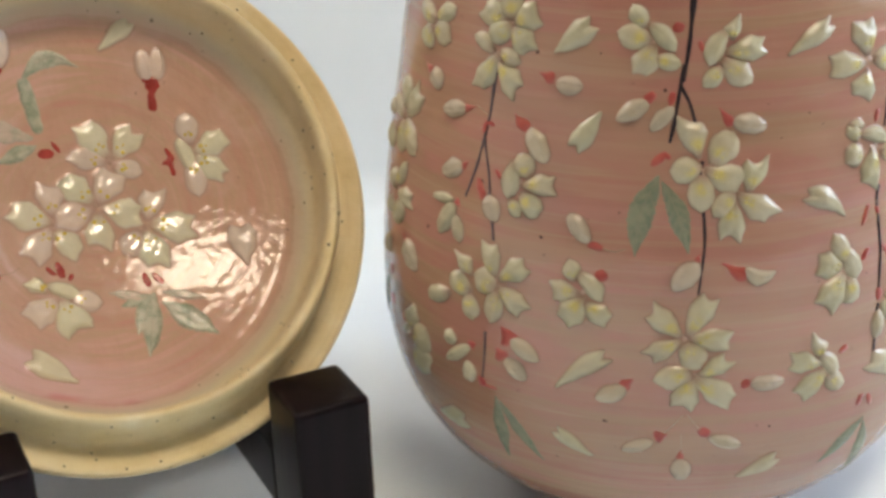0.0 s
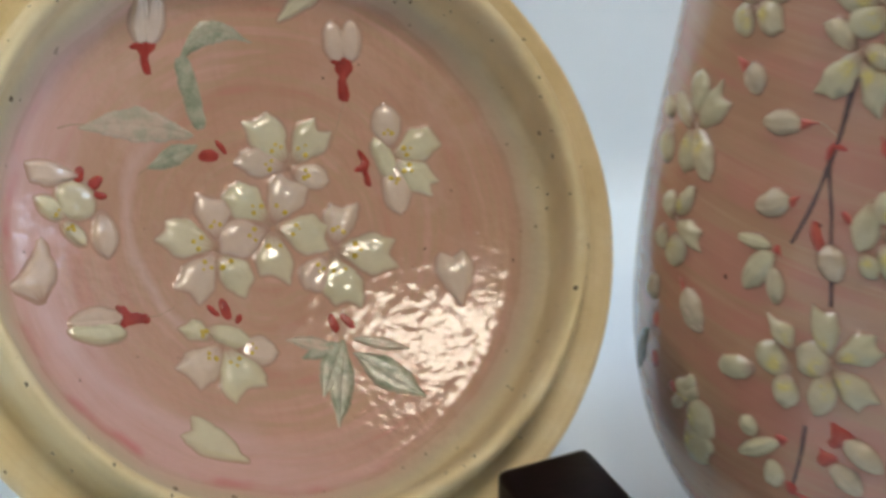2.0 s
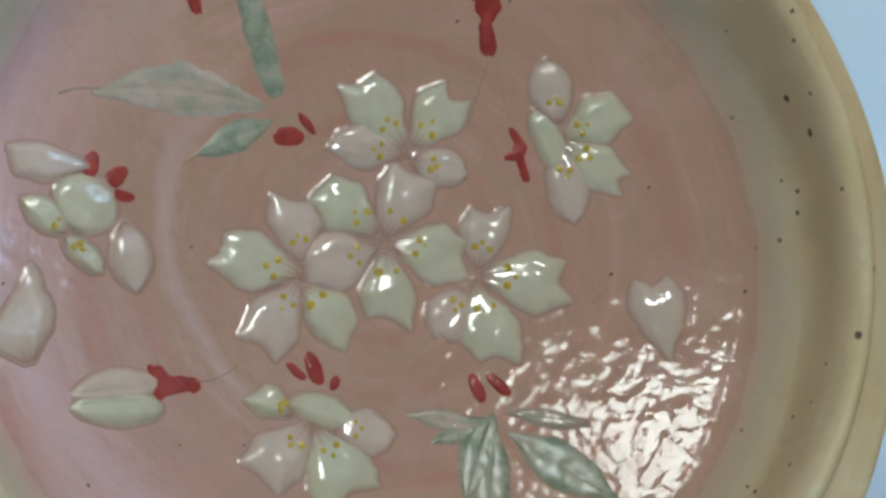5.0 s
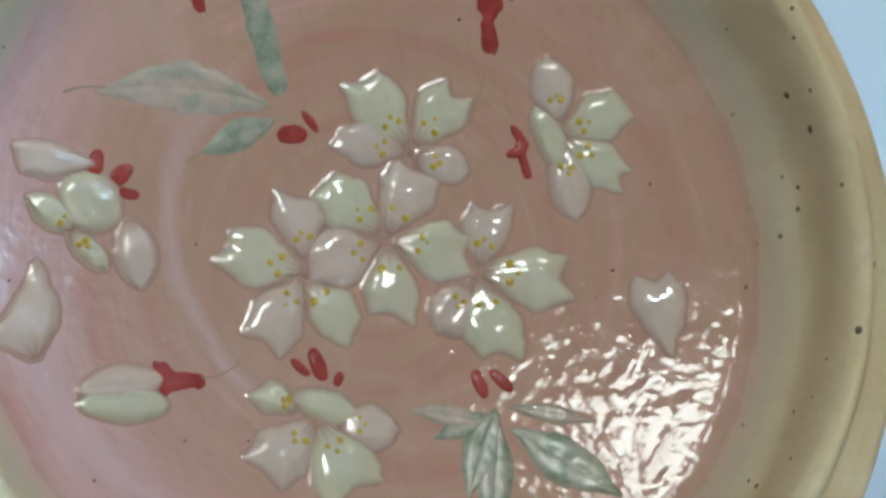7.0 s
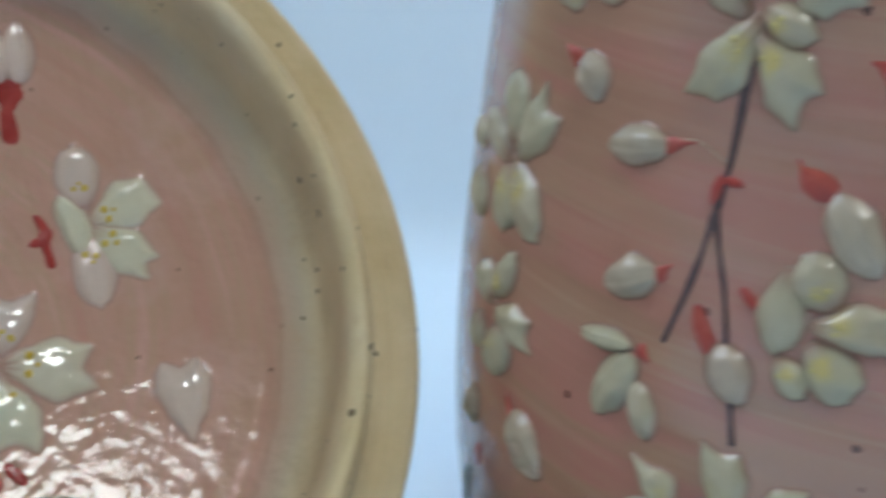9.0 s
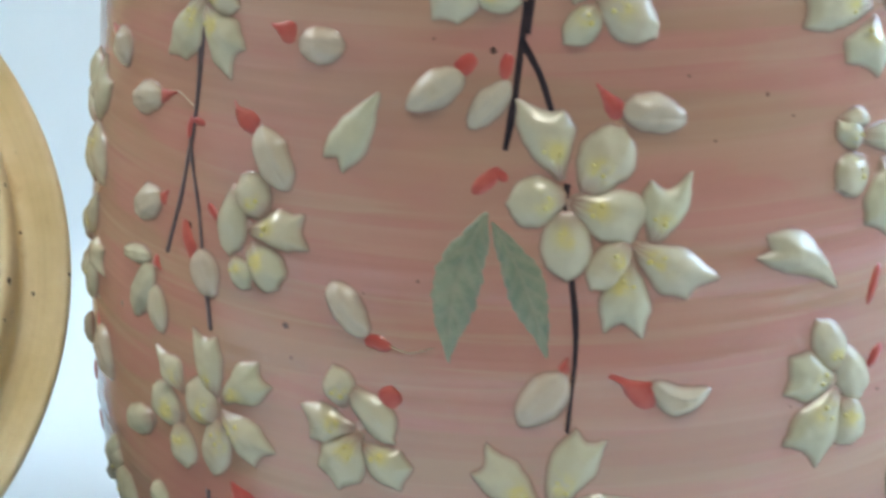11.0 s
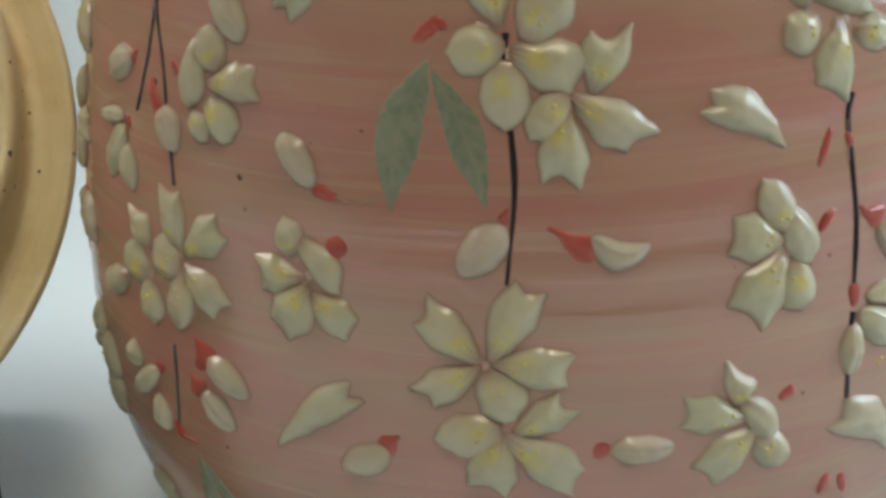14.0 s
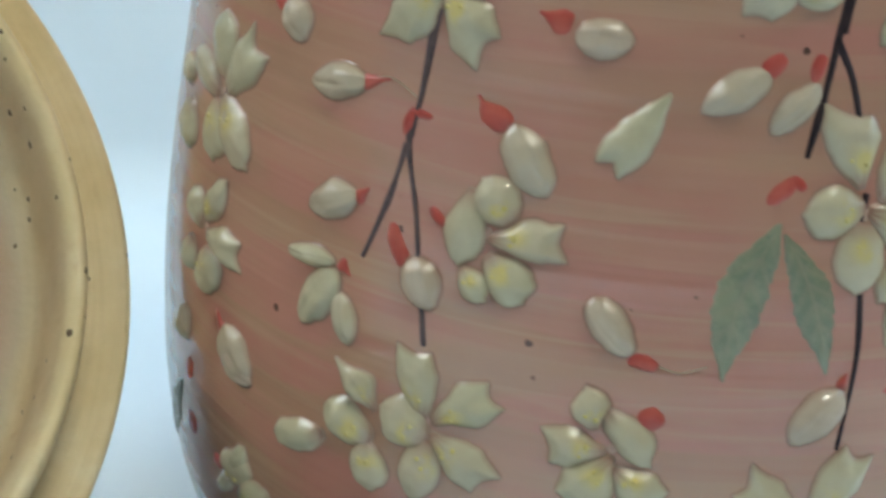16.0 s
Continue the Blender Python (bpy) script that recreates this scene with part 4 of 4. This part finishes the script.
J.branch(((31.9, 119.8), (31.1, 116.0), (31.5, 108.5), (31.8, 100.0), (31.4, 90.5)), 1.6)
J.branch(((31.4, 86.0), (31.1, 83.8)), 1.6)
J.branch(((30.8, 76.2), (30.9, 71.6)), 1.6)
J.bud((-13.9, 148.0), -148, 9.7, 5.6)
J.daub((-12.6, 150.4), -138, 3.9, 3.0)
J.bud((-9.4, 146.9), -132, 8.5, 4.7)
J.daub((-9.3, 150.8), -102, 3.9, 2.0)
J.fallen((-27.1, 134.7), 57, 12.3, 5.7)
b = J.blossom((-37.4, 123.6))
J.petal(b, (-35.3, 125.9), 133, 6.7, 6.2, "round", bend=0.10)
J.petal(b, (-39.2, 128.4), -95, 10.3, 5.0, "round", dots=0)
J.petal(b, (-36.7, 123.0), 6, 9.7, 5.1, tip=0.80, skew=-0.03, notch=0.07)
J.petal(b, (-36.8, 120.2), -45, 7.7, 6.0, "round")
J.petal(b, (-39.3, 117.7), -44, 5.2, 3.9, "round")
J.daub((-43.2, 125.3), -39, 3.6, 1.7)
J.bud((-36.4, 138.0), -54, 10.4, 7.2)
J.daub((-36.7, 137.8), 143, 6.3, 3.4, "comma")
J.daub((-46.8, 134.0), 77, 4.2, 2.1)
J.daub((-46.3, 137.5), -6, 3.2, 1.4)
J.bud((-51.9, 139.7), -167, 10.5, 5.6)
J.daub((-53.2, 138.9), 18, 6.2, 2.0, "comma")
J.bud((-51.4, 124.0), -154, 9.7, 6.1)
J.daub((-51.5, 122.9), 52, 3.6, 2.2, "comma")
J.daub((-47.2, 121.5), -64, 6.6, 2.9)
J.bud((-44.2, 117.7), -67, 7.5, 7.4)
J.bud((-53.1, 113.3), -173, 9.7, 3.6, pink=0)
J.bud((-52.6, 112.0), -122, 11.7, 7.0, pink=0)
J.bud((-51.9, 109.0), -72, 7.9, 5.0, pink=0)
J.daub((-52.5, 113.5), -30, 2.9, 2.0, "comma")
b = J.blossom((-41.4, 94.4))
J.petal(b, (-41.8, 95.1), 103, 9.9, 6.2, tip=0.80, skew=0.07, notch=0.06)
J.petal(b, (-40.4, 95.0), 35, 10.4, 6.1, tip=0.69, skew=0.00, notch=0.08)
J.petal(b, (-40.3, 92.5), -35, 9.9, 6.6, tip=0.65, skew=0.06, notch=0.07)
J.petal(b, (-40.9, 91.0), -103, 9.9, 6.0, "round")
J.petal(b, (-41.3, 91.9), 163, 8.0, 7.6, "round")
J.petal(b, (-47.0, 93.6), 134, 7.3, 5.4, tip=0.48, skew=0.23, notch=0.04)
J.petal(b, (-47.2, 88.7), 165, 8.8, 6.7, "round")
J.petal(b, (-52.9, 85.5), -158, 10.7, 5.0, "round", dots=0)
J.petal(b, (-47.4, 87.6), -83, 7.6, 6.2, "round")
J.bud((-68.8, 90.4), -23, 9.5, 7.2)
J.daub((-67.8, 90.4), 132, 6.4, 3.6, "comma")
b = J.blossom((-74.6, 128.9))
J.petal(b, (-73.3, 129.8), 52, 12.6, 7.2, dots=0)
J.petal(b, (-74.8, 131.5), 101, 9.7, 8.0, "round", dots=0)
J.petal(b, (-74.0, 128.0), -40, 12.6, 7.5, "round")
J.petal(b, (-75.1, 127.0), -89, 9.6, 7.9, "round")
J.petal(b, (-75.7, 128.6), 165, 12.2, 5.2, "round", dots=0)
J.petal(b, (-86.0, 125.0), 89, 4.7, 6.1, "round", dots=0)
J.petal(b, (-83.5, 123.1), -95, 8.1, 8.9, "round", dots=0)
b = J.blossom((-74.7, 106.5))
J.petal(b, (-74.5, 108.3), 57, 9.4, 4.6, "round")
J.petal(b, (-75.7, 106.6), 143, 6.5, 6.2, "round", dots=0)
J.petal(b, (-74.0, 105.9), 0, 11.1, 5.6, dots=0)
J.petal(b, (-74.4, 102.7), -58, 7.2, 9.2, "round")
J.petal(b, (-77.9, 102.5), -100, 5.6, 5.6, "round", dots=0)
J.bud((-63.7, 147.3), -47, 6.8, 7.2)
J.daub((-64.3, 146.0), 158, 4.5, 2.8, "comma")
J.bud((-80.2, 88.6), -45, 6.1, 8.0)
b = J.blossom((-65.8, 69.7))
J.petal(b, (-65.9, 68.6), 66, 7.0, 3.6, "round", dots=0)
J.petal(b, (-66.5, 67.5), -128, 6.6, 3.1, "round", dots=0)
J.branch(((-7.6, 157.7), (-8.1, 152.4), (-8.9, 144.2), (-9.8, 137.6)), 1.6)
J.branch(((-8.1, 152.4), (-6.4, 147.8), (-5.3, 142.7)), 1.6)
J.branch(((-45.1, 153.7), (-45.6, 140.0), (-46.4, 133.8), (-44.7, 124.2), (-43.9, 117.6)), 1.3, STEM, label="thin grey painted drooping twig")
J.branch(((-46.5, 133.0), (-47.8, 124.7), (-49.9, 115.5)), 1.3, STEM, label="thin grey painted drooping twig")
J.branch(((-43.0, 111.0), (-42.4, 105.5)), 1.3, STEM, label="thin grey painted drooping twig")
b = J.blossom((-24.1, 96.2))
J.petal(b, (-25.9, 99.1), 105, 5.9, 4.7, "round")
J.petal(b, (-25.1, 95.7), -177, 7.6, 5.7, tip=0.80, skew=-0.08, notch=0.06)
J.petal(b, (-24.9, 101.1), -47, 9.7, 4.6, "round", dots=0, bend=0.10)
J.petal(b, (-24.1, 94.2), -126, 9.3, 7.2, tip=0.62, skew=0.04, notch=0.03)
J.petal(b, (-23.6, 92.8), -35, 7.7, 5.8, tip=0.68, skew=-0.03, notch=0.0)
J.daub((-22.1, 100.3), 26, 4.0, 3.3)
J.bud((-27.3, 116.9), -49, 9.4, 6.2)
J.daub((-23.6, 109.4), -12, 4.3, 2.3)
J.bud((-4.4, 105.6), -132, 10.0, 7.0)
J.daub((-4.6, 106.0), 70, 2.5, 1.5, "comma")
J.bud((3.8, 103.4), -10, 8.9, 4.9, bend=-0.45)
J.daub((4.3, 101.3), 150, 8.3, 3.6, "comma")
b = J.blossom((-6.4, 84.4))
J.petal(b, (-7.1, 85.5), 140, 11.1, 6.1, tip=0.79, skew=-0.06, notch=0.1)
J.petal(b, (-5.8, 85.8), 61, 12.3, 6.3, tip=0.67, skew=-0.02, notch=0.08)
J.petal(b, (-7.0, 84.0), -149, 10.4, 5.2, tip=0.78, skew=-0.08, notch=0.1)
J.petal(b, (-5.3, 84.7), -7, 11.0, 6.2, tip=0.69, skew=0.02, notch=0.06)
J.petal(b, (-6.2, 83.1), -61, 8.9, 6.7, "round")
b = J.blossom((-5.0, 73.7))
J.petal(b, (-3.6, 73.5), 31, 9.5, 5.1, tip=0.80, skew=-0.07, notch=0.12)
J.petal(b, (-5.2, 73.7), -169, 10.0, 6.5, "round")
J.petal(b, (-5.0, 72.8), -104, 10.2, 6.7, tip=0.80, skew=0.02, notch=0.1)
J.petal(b, (-4.4, 73.0), -38, 13.6, 6.9, tip=0.65, skew=-0.05, notch=0.05)
J.fallen((-19.6, 78.1), -140, 19.0, 5.5, bend=-0.10)
J.bud((-16.2, 68.9), -151, 9.7, 6.1)
J.daub((-16.8, 68.7), 44, 4.1, 3.0, "comma")
J.daub((3.7, 70.2), -8, 2.6, 3.1)
J.bud((5.5, 70.0), -3, 9.9, 5.8)
J.bud((-37.8, 77.6), -27, 10.1, 6.3)
J.daub((-37.5, 76.8), 134, 5.9, 5.6, "comma")
J.bud((-39.1, 70.8), -33, 8.7, 6.5)
J.daub((-39.4, 70.7), 131, 4.4, 4.5, "comma")
J.daub((-44.9, 62.5), -82, 3.8, 3.1)
J.daub((-44.5, 59.9), 1, 5.5, 1.2)
J.daub((-46.8, 73.0), -84, 2.9, 2.9, "comma")
J.bud((-50.9, 70.7), 161, 5.2, 5.7, pink=0)
J.bud((-47.3, 71.1), -143, 13.5, 4.7, pink=0)
J.bud((-47.5, 66.0), -94, 7.3, 6.2, pink=0)
J.branch(((-43.5, 77.8), (-43.7, 70.4), (-44.5, 62.2)), 1.3, STEM, label="thin grey painted drooping twig")
b = J.blossom((-41.9, 165.2))
J.petal(b, (-43.1, 165.7), 166, 9.0, 6.9, tip=0.62, skew=0.10, notch=0.05)
J.petal(b, (-41.0, 165.2), 28, 7.8, 6.7, tip=0.86, skew=0.01, notch=0.05)
J.petal(b, (-42.0, 164.6), -149, 8.5, 6.2, "round")
J.petal(b, (-41.4, 164.1), -45, 8.2, 7.2, tip=0.54, skew=0.09, notch=0.05)
J.petal(b, (-41.8, 166.5), 101, 8.7, 7.6, "round")
b = J.blossom((-44.4, 155.9))
J.petal(b, (-45.9, 156.7), 156, 8.2, 4.3, "round", dots=0, bend=-0.22)
J.petal(b, (-44.6, 156.0), -124, 11.7, 6.4, tip=0.56, skew=-0.11, notch=0.03)
J.petal(b, (-44.3, 154.3), -46, 10.2, 6.9, tip=0.74, skew=-0.06, notch=0.1)
J.petal(b, (-43.9, 157.1), -17, 6.7, 4.1, "round")
J.bud((-31.3, 150.9), -0, 7.4, 6.2)
J.daub((-31.7, 152.2), 167, 5.0, 2.9, "comma")
J.fallen((-24.8, 167.4), -140, 13.2, 6.2)
b = J.blossom((-13.4, 163.4))
J.petal(b, (-15.0, 167.0), 119, 6.3, 4.2, "round")
J.petal(b, (-13.9, 163.5), 166, 8.6, 5.9, "round")
J.petal(b, (-14.0, 167.5), -45, 9.2, 4.2, "round", dots=0, bend=0.14)
J.petal(b, (-13.2, 162.5), -114, 8.3, 6.4, tip=0.47, skew=-0.06, notch=0.04)
J.petal(b, (-12.6, 159.1), -15, 6.4, 4.0, "round")
J.daub((-9.7, 167.5), -14, 3.2, 2.8)
b = J.blossom((-0.4, 160.4))
J.petal(b, (1.4, 163.9), 93, 4.4, 4.3, tip=0.95, skew=-0.31, notch=0.02)
J.petal(b, (0.3, 160.4), 7, 10.2, 5.8, tip=0.68, skew=-0.01, notch=0.08)
J.petal(b, (-0.0, 165.7), -116, 9.6, 4.8, "round", dots=0, bend=-0.14)
J.petal(b, (-0.3, 158.1), -39, 9.2, 5.8, "round")
J.petal(b, (-0.7, 156.2), -138, 6.2, 4.0, "round")
J.daub((-4.9, 163.6), -68, 3.1, 1.7)
J.fallen((21.5, 165.3), -153, 14.6, 5.2)
b = J.blossom((30.9, 154.0))
J.petal(b, (30.1, 155.7), 98, 8.9, 8.0, tip=0.86, skew=0.05, notch=0.06)
J.petal(b, (29.3, 153.4), 176, 12.1, 6.3, tip=0.74, skew=-0.02, notch=0.06)
J.petal(b, (30.0, 151.1), -110, 7.3, 7.7, tip=0.77, skew=0.04, notch=0.06)
J.petal(b, (32.0, 153.9), -7, 10.2, 6.0, "round")
b = J.blossom((-65.0, 159.4))
J.petal(b, (-64.7, 160.6), 162, 9.8, 6.0, "round")
J.petal(b, (-63.6, 161.7), 28, 9.4, 5.0, "round")
J.petal(b, (-64.0, 159.3), -22, 8.0, 6.4, "round")
J.petal(b, (-65.6, 158.0), -131, 6.9, 6.6, "round")
J.bud((-11.3, 51.7), -157, 9.4, 4.8)
J.daub((-11.0, 53.0), 19, 3.9, 3.5, "comma")
J.daub((-3.3, 55.8), -33, 3.9, 3.6)
J.bud((-1.2, 52.9), -19, 10.2, 5.0)
J.bud((-6.1, 45.6), -87, 9.0, 6.3)
J.daub((-6.0, 45.0), 93, 3.7, 1.9, "comma")
J.fallen((-29.3, 51.3), -34, 12.7, 4.9)
J.fallen((12.5, 43.1), -153, 12.6, 5.6)
J.leaf((-41.5, 57.5), -90, 23.2, 4.8)
J.leaf((-40.9, 56.3), -57, 22.0, 4.0)
J.leaf((31.6, 49.1), -133, 18.4, 5.2)
J.leaf((31.9, 47.4), -72, 29.5, 5.2)
J.daub((29.6, 58.2), -111, 3.9, 2.6)
J.daub((31.2, 57.3), -66, 4.9, 1.9)
J.fallen((-51.2, 42.7), -169, 14.1, 7.5)
b = J.blossom((-64.0, 65.3))
J.petal(b, (-65.1, 66.5), -24, 10.2, 9.6, "round")
J.petal(b, (-65.1, 66.5), 110, 6.7, 8.8, "round")
J.petal(b, (-65.2, 60.6), -45, 10.2, 12.5, "round")
J.branch(((-44.6, 151.6), (-45.6, 140.3), (-46.2, 133.9)), 1.3, STEM, label="thin grey painted drooping twig")
J.branch(((-6.0, 174.3), (-6.7, 162.5), (-7.6, 153.3)), 2.0)
J.branch(((-3.9, 132.9), (-4.2, 129.0)), 1.3)
enamel_dots(J, ((39.8, 81.0), (39.2, 79.2), (38.5, 77.9), (37.4, 76.8), (35.5, 76.3), (35.1, 75.8)))
J.branch(((-20.9, 108.8), (-19.0, 108.1), (-16.7, 109.2)), 0.28, PALE, "tendril", "faint tan painted tendril")
J.branch(((30.9, 116.0), (31.0, 110.0)), 0.28, PALE, "tendril", "faint tan painted tendril")
J.branch(((-6.0, 61.1), (-7.6, 57.9), (-9.2, 54.7)), 0.28, PALE, "tendril", "faint tan painted tendril")
J.branch(((-5.4, 61.1), (-3.9, 57.8), (-2.7, 55.4)), 0.28, PALE, "tendril", "faint tan painted tendril")
J.branch(((-6.3, 54.3), (-6.1, 49.3)), 0.28, PALE, "tendril", "faint tan painted tendril")
J.branch(((-46.0, 139.4), (-48.7, 141.0), (-50.7, 140.7)), 0.28, PALE, "tendril", "faint tan painted tendril")
L.branch(((27.5, 27.8), (24.5, 22.5), (21.6, 17.7)), 0.28, PALE, "tendril", "faint tan painted tendril")
L.branch(((-34.1, -12.7), (-30.0, -13.0), (-26.0, -11.9)), 0.28, PALE, "tendril", "faint tan painted tendril")
J.daub((-76.6, 81.1), -110, 5.0, 2.8)
J.daub((-77.2, 70.6), -69, 4.5, 5.3)
J.daub((-70.7, 67.8), -27, 3.1, 3.4)
J.leaf((-79.8, 74.6), -125, 24.7, 6.7)
J.bud((-68.9, 93.1), -38, 10.5, 9.1)
